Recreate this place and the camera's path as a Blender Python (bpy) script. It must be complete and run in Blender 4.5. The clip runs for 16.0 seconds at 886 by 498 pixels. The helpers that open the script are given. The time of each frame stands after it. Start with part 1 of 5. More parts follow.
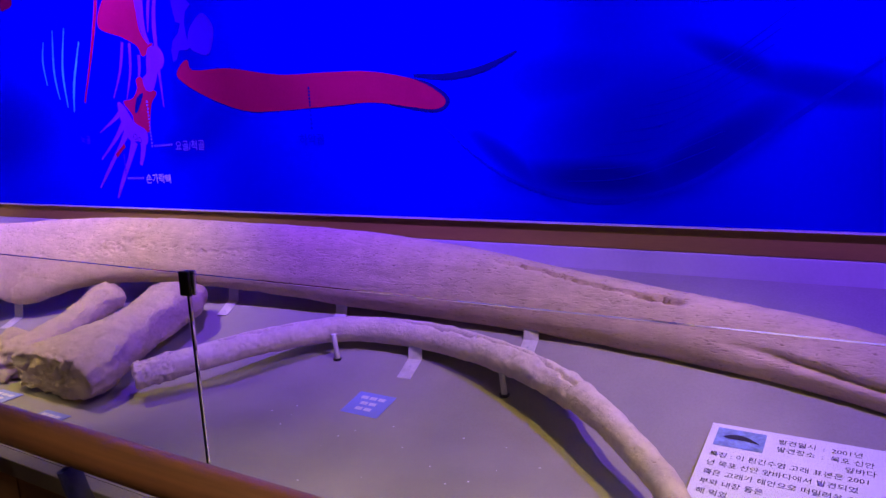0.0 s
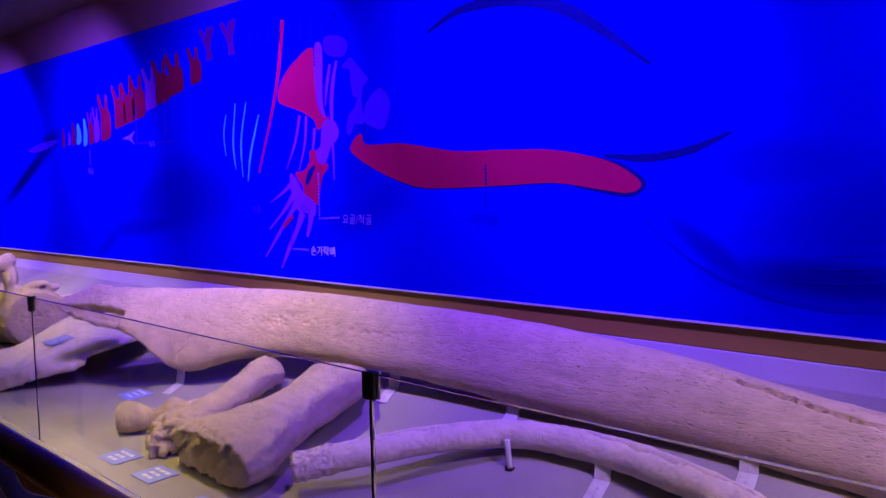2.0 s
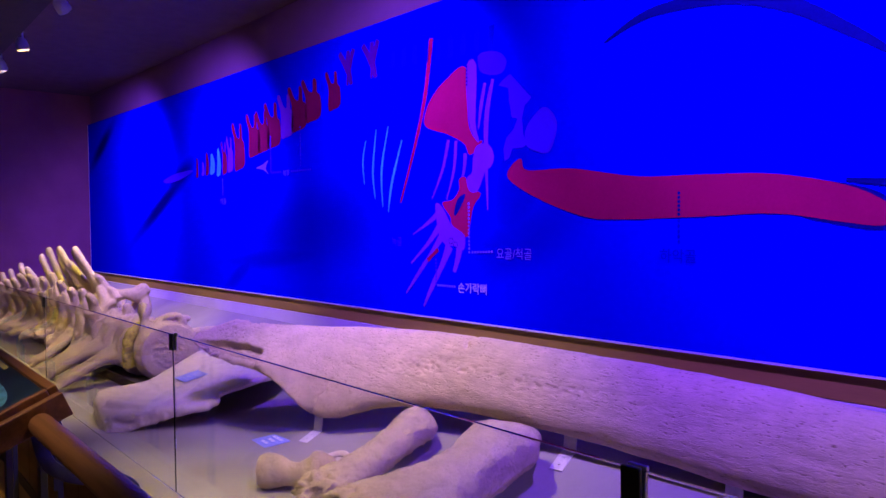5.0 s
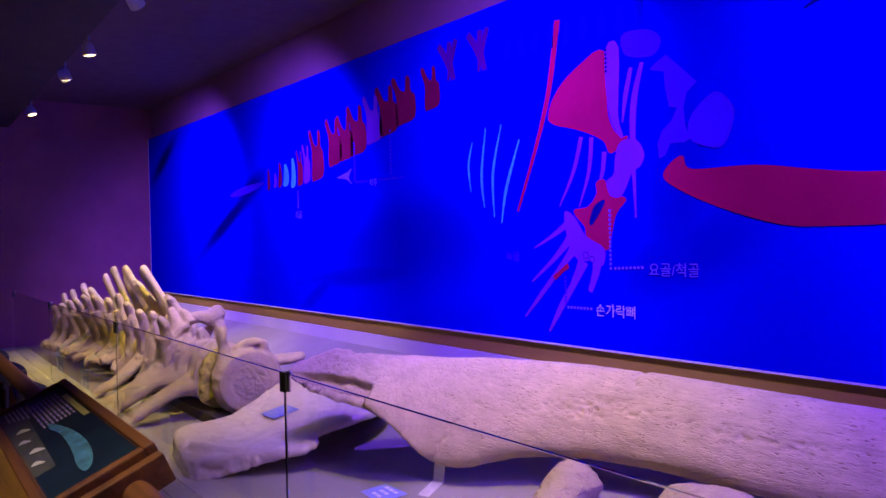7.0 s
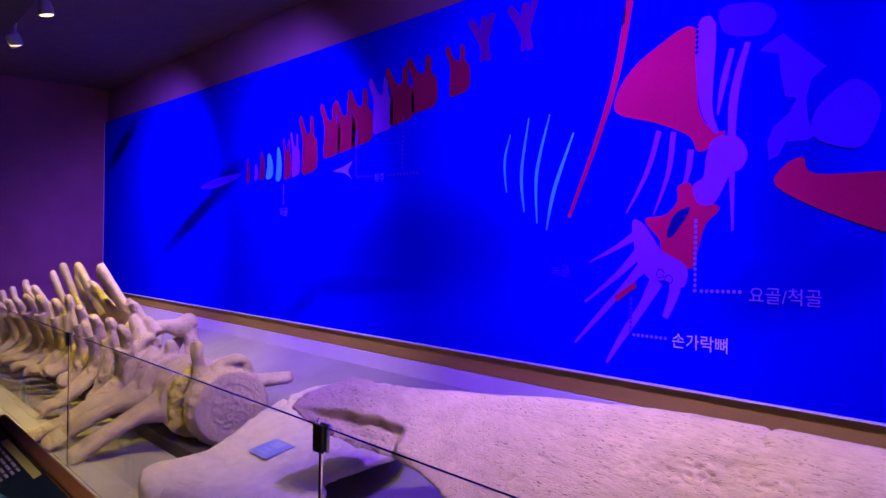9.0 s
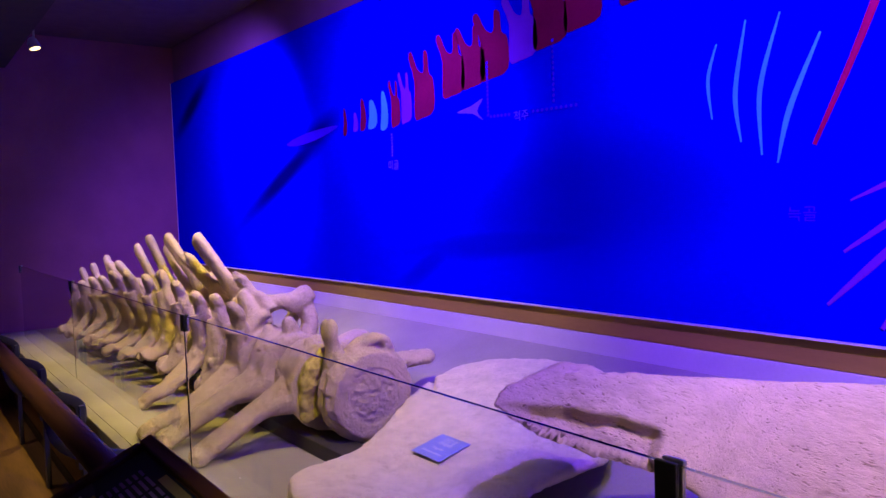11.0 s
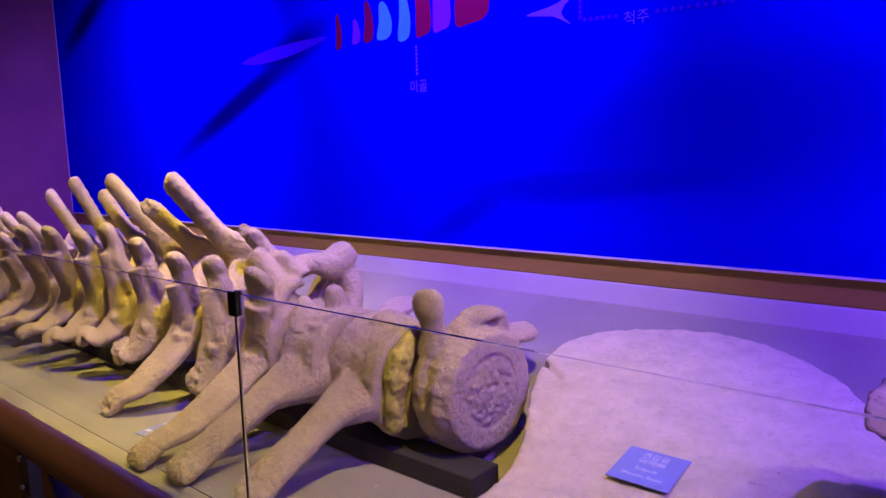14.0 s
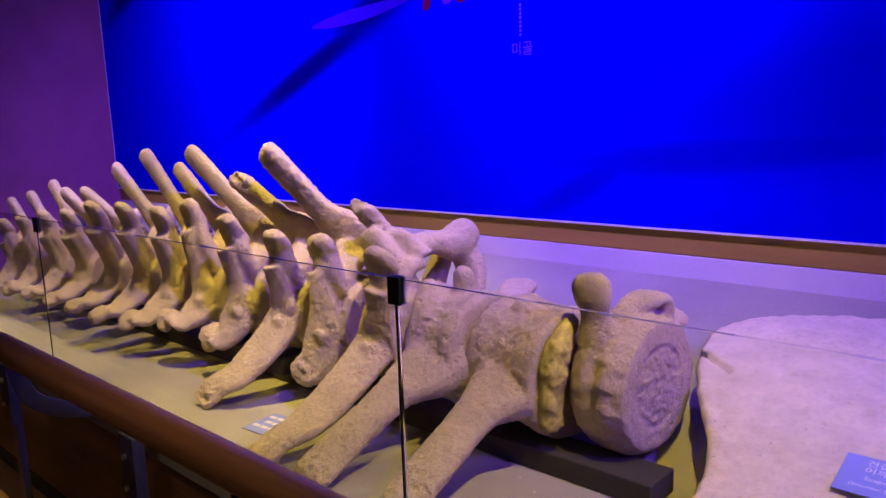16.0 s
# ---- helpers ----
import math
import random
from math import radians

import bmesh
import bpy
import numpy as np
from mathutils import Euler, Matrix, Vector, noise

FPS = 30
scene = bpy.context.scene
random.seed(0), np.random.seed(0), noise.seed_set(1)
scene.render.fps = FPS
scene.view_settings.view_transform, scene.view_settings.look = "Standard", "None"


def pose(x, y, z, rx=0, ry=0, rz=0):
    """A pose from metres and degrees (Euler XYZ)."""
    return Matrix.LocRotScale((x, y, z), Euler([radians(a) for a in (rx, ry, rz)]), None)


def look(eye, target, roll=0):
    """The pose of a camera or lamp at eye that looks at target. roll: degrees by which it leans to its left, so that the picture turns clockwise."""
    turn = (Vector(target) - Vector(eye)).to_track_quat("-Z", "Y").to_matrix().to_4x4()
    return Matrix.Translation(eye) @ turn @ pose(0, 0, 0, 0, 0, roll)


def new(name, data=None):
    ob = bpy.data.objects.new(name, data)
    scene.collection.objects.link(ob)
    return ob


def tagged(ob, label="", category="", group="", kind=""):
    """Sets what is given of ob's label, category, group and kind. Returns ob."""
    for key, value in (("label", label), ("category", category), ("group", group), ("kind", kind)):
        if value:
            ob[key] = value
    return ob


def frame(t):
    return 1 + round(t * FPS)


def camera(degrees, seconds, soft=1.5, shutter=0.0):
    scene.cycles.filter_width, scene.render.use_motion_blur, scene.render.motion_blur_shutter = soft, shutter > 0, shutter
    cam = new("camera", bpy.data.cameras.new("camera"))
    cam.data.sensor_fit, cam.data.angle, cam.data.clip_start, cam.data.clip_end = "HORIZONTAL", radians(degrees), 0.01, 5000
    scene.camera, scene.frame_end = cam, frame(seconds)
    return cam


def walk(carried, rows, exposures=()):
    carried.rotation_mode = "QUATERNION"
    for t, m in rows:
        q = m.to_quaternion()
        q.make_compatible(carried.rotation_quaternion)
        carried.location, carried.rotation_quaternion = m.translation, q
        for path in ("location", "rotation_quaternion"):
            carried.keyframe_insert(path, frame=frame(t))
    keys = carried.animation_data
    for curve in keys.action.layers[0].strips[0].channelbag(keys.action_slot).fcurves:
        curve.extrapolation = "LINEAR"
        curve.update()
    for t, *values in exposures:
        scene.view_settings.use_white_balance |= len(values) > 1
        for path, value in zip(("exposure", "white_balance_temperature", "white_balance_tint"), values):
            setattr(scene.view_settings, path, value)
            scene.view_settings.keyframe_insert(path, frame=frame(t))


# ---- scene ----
cam = camera(62.4, 16.0)
PATH = [
    (0, (0.042, 0.119, 1.58), (-1.003, 1.786, 1.219), -3.0),
    (0.5, (-0.052, 0.147, 1.587), (-1.203, 1.753, 1.279), -2.8),
    (1, (-0.152, 0.216, 1.602), (-1.389, 1.767, 1.349), -2.5),
    (1.5, (-0.221, 0.244, 1.615), (-1.528, 1.745, 1.419), -2.0),
    (2, (-0.278, 0.238, 1.618), (-1.619, 1.714, 1.465), -1.1),
    (2.5, (-0.373, 0.217, 1.627), (-1.729, 1.682, 1.494), -0.6),
    (3, (-0.478, 0.19, 1.62), (-1.852, 1.639, 1.505), -0.4),
    (3.5, (-0.559, 0.164, 1.621), (-1.95, 1.598, 1.519), -0.3),
    (3.7, (-0.586, 0.168, 1.615), (-1.987, 1.592, 1.522), -0.3),
    (5.8, (-0.997, 0.391, 1.612), (-2.584, 1.608, 1.572), -1.2),
    (6, (-1.072, 0.384, 1.618), (-2.661, 1.598, 1.583), -1.4),
    (6.5, (-1.287, 0.346, 1.63), (-2.88, 1.555, 1.61), -1.4),
    (7, (-1.456, 0.354, 1.61), (-3.057, 1.553, 1.596), -1.3),
    (7.5, (-1.648, 0.435, 1.612), (-3.25, 1.634, 1.597), -0.8),
    (8, (-1.804, 0.497, 1.606), (-3.39, 1.715, 1.598), 0.1),
    (8.5, (-1.967, 0.493, 1.606), (-3.508, 1.768, 1.609), 0.8),
    (9, (-2.147, 0.443, 1.627), (-3.666, 1.745, 1.625), 0.8),
    (9.5, (-2.302, 0.401, 1.611), (-3.849, 1.669, 1.593), 0.2),
    (10, (-2.511, 0.427, 1.6), (-4.11, 1.627, 1.545), -0.9),
    (10.2, (-2.605, 0.441, 1.601), (-4.216, 1.624, 1.528), -1.2),
    (12.3, (-3.511, 0.427, 1.584), (-5.004, 1.743, 1.39), -2.3),
    (12.5, (-3.602, 0.443, 1.571), (-5.074, 1.78, 1.36), -2.2),
    (13, (-3.794, 0.445, 1.547), (-5.203, 1.844, 1.309), -2.0),
    (13.5, (-4.001, 0.362, 1.581), (-5.343, 1.821, 1.318), -1.6),
    (14, (-4.171, 0.318, 1.562), (-5.496, 1.792, 1.293), -1.7),
    (14.5, (-4.359, 0.384, 1.55), (-5.69, 1.847, 1.253), -2.0),
    (15, (-4.484, 0.395, 1.54), (-5.81, 1.857, 1.217), -2.3),
    (15.5, (-4.577, 0.312, 1.55), (-5.895, 1.777, 1.212), -2.0),
    (16, (-4.637, 0.227, 1.549), (-5.974, 1.676, 1.214), -1.9),
]
walk(cam, [(t, look(eye, target, roll)) for t, eye, target, roll in PATH])

from mathutils import geometry

# ---- world, lamps, exposure ----
world = bpy.data.worlds.new("world")
world.use_nodes = True
world.node_tree.nodes["Background"].inputs[0].default_value = (0.02, 0.015, 0.05, 1)
world.node_tree.nodes["Background"].inputs[1].default_value = 0.1
scene.world = world
scene.view_settings.exposure = 0.0

BLUE_X = (-7.8, -5.7, -3.4, -1.4, 0.75)
WARM = [  # lamp x, aim, watts, cone, softness of its rim
    (-9.56, (-9.2, 1.95, 1.0), 130, 80, 1.0),
    (-7.79, (-8.35, 1.90, 0.95), 165, 58, 1.0),
    (-6.92, (-7.05, 1.88, 0.95), 280, 61, 1.0),
    (-4.85, (-5.75, 1.88, 0.85), 170, 70, 1.0),
    (-2.95, (-3.30, 1.84, 0.85), 180, 74, 1.0),
    (0.3, (-0.80, 1.76, 0.65), 160, 62, 1.0),
]
WARM_COLOUR, BLUE_COLOUR = (1.0, 0.74, 0.13), (0.18, 0.055, 1.0)
WALKWAY_X = (-8.6, -6.0, -3.4, -0.9)
WALKWAY_WATTS = (45, 50, 120, 105)
LAMP_Y, LAMP_Z = 1.45, 2.98


def spot(name, eye, target, watts, colour, cone, blend, radius):
    data = bpy.data.lights.new(name, "SPOT")
    data.energy, data.color, data.spot_size, data.spot_blend, data.shadow_soft_size = watts, colour, radians(cone), blend, radius
    ob = new(name, data)
    ob.matrix_world = look(eye, target)
    return ob


for x in BLUE_X:
    spot("blue_flood_light", (x, LAMP_Y + 0.12, LAMP_Z - 0.03), (x - 1.0, 2.75, 1.74), 455, BLUE_COLOUR, 101, 1.0, 0.025)
for x, aim, watts, cone, soft_rim in WARM:
    spot("warm_spot_light", (x, LAMP_Y + 0.02, LAMP_Z - 0.1), aim, watts, WARM_COLOUR, cone, soft_rim, 0.015)
for x, watts in zip(WALKWAY_X, WALKWAY_WATTS):
    spot("walkway_downlight", (x, -0.2, 2.94), (x, 0.6, 0.9), watts, (1.0, 0.80, 0.62), 56, 1.0, 0.06)


# ---- materials ----
def material(name, colour, rough=0.6, metal=0.0, vary=0.15, scale=8.0, fine=90.0, bump=0.15, spec=0.5, stretch=(1, 1, 1), tint=None):
    m = bpy.data.materials.new(name)
    m.use_nodes = True
    nt = m.node_tree
    b = nt.nodes["Principled BSDF"]
    b.inputs["Roughness"].default_value, b.inputs["Metallic"].default_value = rough, metal
    b.inputs["Specular IOR Level"].default_value = spec
    co = nt.nodes.new("ShaderNodeTexCoord")
    mp = nt.nodes.new("ShaderNodeMapping")
    mp.inputs["Scale"].default_value = stretch
    nt.links.new(co.outputs["Object"], mp.inputs[0])
    n1, n2 = nt.nodes.new("ShaderNodeTexNoise"), nt.nodes.new("ShaderNodeTexNoise")
    for n, s, d in ((n1, scale, 6), (n2, fine, 3)):
        n.inputs["Scale"].default_value, n.inputs["Detail"].default_value = s, d
        nt.links.new(mp.outputs[0], n.inputs["Vector"])
    add = nt.nodes.new("ShaderNodeMath")
    add.operation = "MULTIPLY_ADD"
    add.inputs[1].default_value = 0.35
    nt.links.new(n2.outputs["Fac"], add.inputs[0])
    nt.links.new(n1.outputs["Fac"], add.inputs[2])
    ramp = nt.nodes.new("ShaderNodeValToRGB")
    dark = tint or tuple(c * (1 - 2.2 * vary) for c in colour)
    light = tuple(min(1, c * (1 + vary)) for c in colour)
    ramp.color_ramp.elements[0].position, ramp.color_ramp.elements[0].color = 0.45, (*dark, 1)
    ramp.color_ramp.elements[1].position, ramp.color_ramp.elements[1].color = 0.85, (*light, 1)
    nt.links.new(add.outputs[0], ramp.inputs[0])
    nt.links.new(ramp.outputs[0], b.inputs["Base Color"])
    if bump:
        bp = nt.nodes.new("ShaderNodeBump")
        bp.inputs["Strength"].default_value, bp.inputs["Distance"].default_value = bump, 0.004
        nt.links.new(add.outputs[0], bp.inputs["Height"])
        nt.links.new(bp.outputs[0], b.inputs["Normal"])
    return m


def bone_material(name, colour, stretch, pitted=0.6, relief=0.010):
    """Weathered bone: faint blotches, grain along the length and patches of pits; darker in the pits and low grain."""
    m = material(name, colour, rough=0.85, vary=0.07, scale=14.0, fine=190.0, bump=0.0, spec=0.2, stretch=(1, 1, 1))
    nt = m.node_tree
    b = nt.nodes["Principled BSDF"]
    base = b.inputs["Base Color"].links[0].from_socket
    co = next(n for n in nt.nodes if n.type == "TEX_COORD")
    mp = nt.nodes.new("ShaderNodeMapping")
    mp.inputs["Scale"].default_value = stretch
    nt.links.new(co.outputs["Object"], mp.inputs[0])

    def noise_node(scale, detail, rough, source):
        n = nt.nodes.new("ShaderNodeTexNoise")
        n.inputs["Scale"].default_value, n.inputs["Detail"].default_value, n.inputs["Roughness"].default_value = scale, detail, rough
        nt.links.new(source, n.inputs["Vector"])
        return n.outputs["Fac"]

    def ranged(source, a, b_, c=0.0, d=1.0):
        r = nt.nodes.new("ShaderNodeMapRange")
        for k, v in enumerate((a, b_, c, d)):
            r.inputs[k + 1].default_value = v
        nt.links.new(source, r.inputs[0])
        return r.outputs[0]

    def maths(kind, a, b_, k=None):
        n = nt.nodes.new("ShaderNodeMath")
        n.operation = kind
        nt.links.new(a, n.inputs[0])
        if k is not None:
            n.inputs[1].default_value = k
            nt.links.new(b_, n.inputs[2])
        else:
            nt.links.new(b_, n.inputs[1])
        return n.outputs[0]

    grain = noise_node(95.0, 8.0, 0.72, mp.outputs[0])
    cells = nt.nodes.new("ShaderNodeTexVoronoi")
    cells.inputs["Scale"].default_value, cells.inputs["Randomness"].default_value = 130.0, 1.0
    warp = nt.nodes.new("ShaderNodeVectorMath")
    warp.operation = "MULTIPLY_ADD"
    bend = nt.nodes.new("ShaderNodeTexNoise")
    bend.inputs["Scale"].default_value = 60.0
    nt.links.new(mp.outputs[0], bend.inputs["Vector"])
    warp.inputs[1].default_value = (0.022, 0.022, 0.022)
    nt.links.new(bend.outputs["Color"], warp.inputs[0])
    nt.links.new(mp.outputs[0], warp.inputs[2])
    nt.links.new(warp.outputs[0], cells.inputs["Vector"])
    hole = ranged(cells.outputs["Distance"], 0.10, 0.34)
    patch = ranged(noise_node(9.0, 4.0, 0.6, co.outputs["Object"]), pitted + 0.10, pitted - 0.04)
    lone = ranged(noise_node(48.0, 2.0, 0.5, mp.outputs[0]), 0.66, 0.60)
    pit = maths("MAXIMUM", hole, maths("MINIMUM", patch, lone))
    crack = ranged(noise_node(34.0, 6.0, 0.65, mp.outputs[0]), 0.30, 0.42)
    height = maths("MULTIPLY_ADD", pit, maths("MULTIPLY_ADD", crack, grain, 0.5), 0.6)
    pit_tone = nt.nodes.new("ShaderNodeMix")
    pit_tone.data_type = "RGBA"
    pit_tone.inputs["A"].default_value = (colour[0] * 0.45, colour[1] * 0.39, colour[2] * 0.33, 1)
    nt.links.new(base, pit_tone.inputs["B"])
    dark = maths("MINIMUM", ranged(pit, 0.0, 0.8, 0.1, 1.0), ranged(grain, 0.30, 0.52, 0.72, 1.0))
    nt.links.new(dark, pit_tone.inputs["Factor"])
    nt.links.new(pit_tone.outputs["Result"], b.inputs["Base Color"])
    bp = nt.nodes.new("ShaderNodeBump")
    bp.inputs["Strength"].default_value, bp.inputs["Distance"].default_value = 0.85, relief
    nt.links.new(height, bp.inputs["Height"])
    nt.links.new(bp.outputs[0], b.inputs["Normal"])
    return m


M_BONE = bone_material("weathered_bone", (0.60, 0.49, 0.35), (1, 1, 1), 0.55, 0.012)
M_BONE_X = bone_material("weathered_bone_grained", (0.60, 0.48, 0.32), (0.22, 1, 1), 0.42, 0.0045)
M_BONE_SMOOTH = bone_material("pale_bone", (0.68, 0.59, 0.48), (0.6, 0.6, 0.6), 0.74, 0.006)
# the yellow partly stands for warm lamp light in the cavity between two vertebrae
M_FOAM = material("filler_with_yellow_light", (0.50, 0.44, 0.10), 0.9, vary=0.25, scale=30, bump=0.6)
M_DECK = material("grey_platform_paint", (0.31, 0.29, 0.26), 0.75, vary=0.10, scale=2.2, fine=140, bump=0.08)
M_DIM = material("dim_purple_print", (0.10, 0.002, 0.20), 0.55, vary=0.1, scale=3, bump=0.0, spec=0.0)
M_UPPER = material("plum_grey_wall_paint", (0.29, 0.14, 0.20), 0.85, vary=0.05, scale=3, bump=0.05)
M_RUST = material("brown_red_print", (0.24, 0.006, 0.05), 0.55, vary=0.1, scale=3, bump=0.0, spec=0.0)
M_WALL = material("pale_wall_paint", (0.62, 0.58, 0.60), 0.8, vary=0.05, scale=3, bump=0.05)
M_SIDE = material("dark_plum_wall_paint", (0.36, 0.13, 0.18), 0.85, vary=0.06, scale=3, bump=0.05)
M_BROWN = material("brown_trim_paint", (0.34, 0.24, 0.03), 0.7, vary=0.08, scale=6, bump=0.06, stretch=(0.3, 2, 2))
M_LIP = material("white_panel_edge", (0.75, 0.72, 0.74), 0.6, vary=0.05, bump=0.0)
M_CEIL = material("dark_ceiling_paint", (0.13, 0.07, 0.08), 0.9, vary=0.08, bump=0.05)
M_SOFFIT = material("brown_black_soffit", (0.045, 0.032, 0.022), 0.8, vary=0.1, bump=0.05)
M_RED = material("red_print", (0.44, 0.006, 0.075), 0.55, vary=0.07, scale=3, bump=0.0, spec=0.0)
M_LAV = material("lavender_print", (0.20, 0.025, 0.52), 0.55, vary=0.07, scale=3, bump=0.0, spec=0.0)
M_CYAN = material("cyan_print", (0.06, 0.60, 0.95), 0.55, vary=0.05, scale=3, bump=0.0, spec=0.0)
M_NAVY = material("navy_print", (0.004, 0.004, 0.14), 0.55, vary=0.15, scale=3, bump=0.0, spec=0.0)
M_CAPTION = material("pale_lilac_print", (0.60, 0.45, 0.85), 0.55, vary=0.03, bump=0.0, spec=0.0)
M_DOT = material("pale_violet_print", (0.16, 0.08, 0.75), 0.55, vary=0.03, bump=0.0, spec=0.0)
M_INK = material("white_print", (0.75, 0.72, 0.80), 0.55, vary=0.03, bump=0.0)
M_DEEP = material("deep_blue_print", (0.001, 0.001, 0.42), 0.55, vary=0.1, scale=3, bump=0.0, spec=0.0)
M_FAINT = material("faint_blue_print", (0.05, 0.006, 0.60), 0.55, vary=0.04, bump=0.0, spec=0.0)
M_BLACK = material("black_metal", (0.012, 0.012, 0.013), 0.4, 0.3, vary=0.1, bump=0.05)
M_STEEL = material("brushed_steel", (0.55, 0.55, 0.56), 0.3, 1.0, vary=0.06, bump=0.03)
# dark painted steel; the blue light on the posts is put into its colour
M_POST = material("dark_steel_with_blue_light", (0.045, 0.045, 0.17), 0.42, 0.1, vary=0.12, scale=14, bump=0.05)
M_WOOD = material("varnished_brown_wood", (0.22, 0.085, 0.035), 0.42, vary=0.2, scale=9, fine=40, bump=0.06, stretch=(0.12, 3, 3))
M_FASCIA = material("brown_wood_panel", (0.16, 0.075, 0.035), 0.5, vary=0.22, scale=6, fine=40, bump=0.08, stretch=(0.25, 2, 2))
M_FLOOR = material("brown_floor_board", (0.24, 0.12, 0.05), 0.45, vary=0.22, scale=5, fine=45, bump=0.05, stretch=(0.2, 2, 2))
M_BEAM = material("dark_grey_timber", (0.035, 0.030, 0.032), 0.7, vary=0.15, scale=12, bump=0.1, stretch=(0.2, 1, 1))
M_BRACKET = material("white_painted_bracket", (0.62, 0.60, 0.56), 0.5, vary=0.1, scale=25, bump=0.05)
M_CARD = material("blue_card", (0.24, 0.29, 0.70), 0.4, vary=0.05, bump=0.0)
M_PAPER = material("white_card", (0.80, 0.80, 0.82), 0.5, vary=0.03, bump=0.0)
M_TEXT = material("dark_ink", (0.03, 0.03, 0.05), 0.6, vary=0.03, bump=0.0)
M_SIGN = material("navy_sign_print", (0.012, 0.03, 0.075), 0.35, vary=0.3, scale=4, bump=0.0)
M_SIGN_GREY = material("slate_sign_print", (0.12, 0.12, 0.15), 0.35, vary=0.12, scale=4, bump=0.0)
M_WHALE = material("pale_blue_sign_print", (0.09, 0.28, 0.50), 0.35, vary=0.3, scale=18, bump=0.0)
M_GOLD = material("yellow_sign_print", (0.60, 0.52, 0.20), 0.4, vary=0.05, bump=0.0)
M_SEA = material("photo_sea_print", (0.25, 0.36, 0.60), 0.4, vary=0.2, scale=40, bump=0.0)
M_HOUSING = material("white_lamp_housing", (0.7, 0.7, 0.72), 0.4, vary=0.04, bump=0.0)


def glass_material():
    m = bpy.data.materials.new("clear_glass")
    m.use_nodes = True
    b = m.node_tree.nodes["Principled BSDF"]
    b.inputs["Base Color"].default_value = (1.0, 1.0, 1.0, 1)
    b.inputs["Roughness"].default_value = 0.0
    b.inputs["Transmission Weight"].default_value = 1.0
    b.inputs["IOR"].default_value = 1.25
    return m


def glow_material(name, colour, strength):
    m = bpy.data.materials.new(name)
    m.use_nodes = True
    b = m.node_tree.nodes["Principled BSDF"]
    b.inputs["Emission Color"].default_value = (*colour, 1)
    b.inputs["Emission Strength"].default_value = strength
    return m


M_GLASS = glass_material()
M_LENS = glow_material("warm_lamp_lens", (1.0, 0.62, 0.22), 5.0)
M_LENS_BLUE = glow_material("blue_lamp_lens", (0.15, 0.1, 1.0), 3.0)


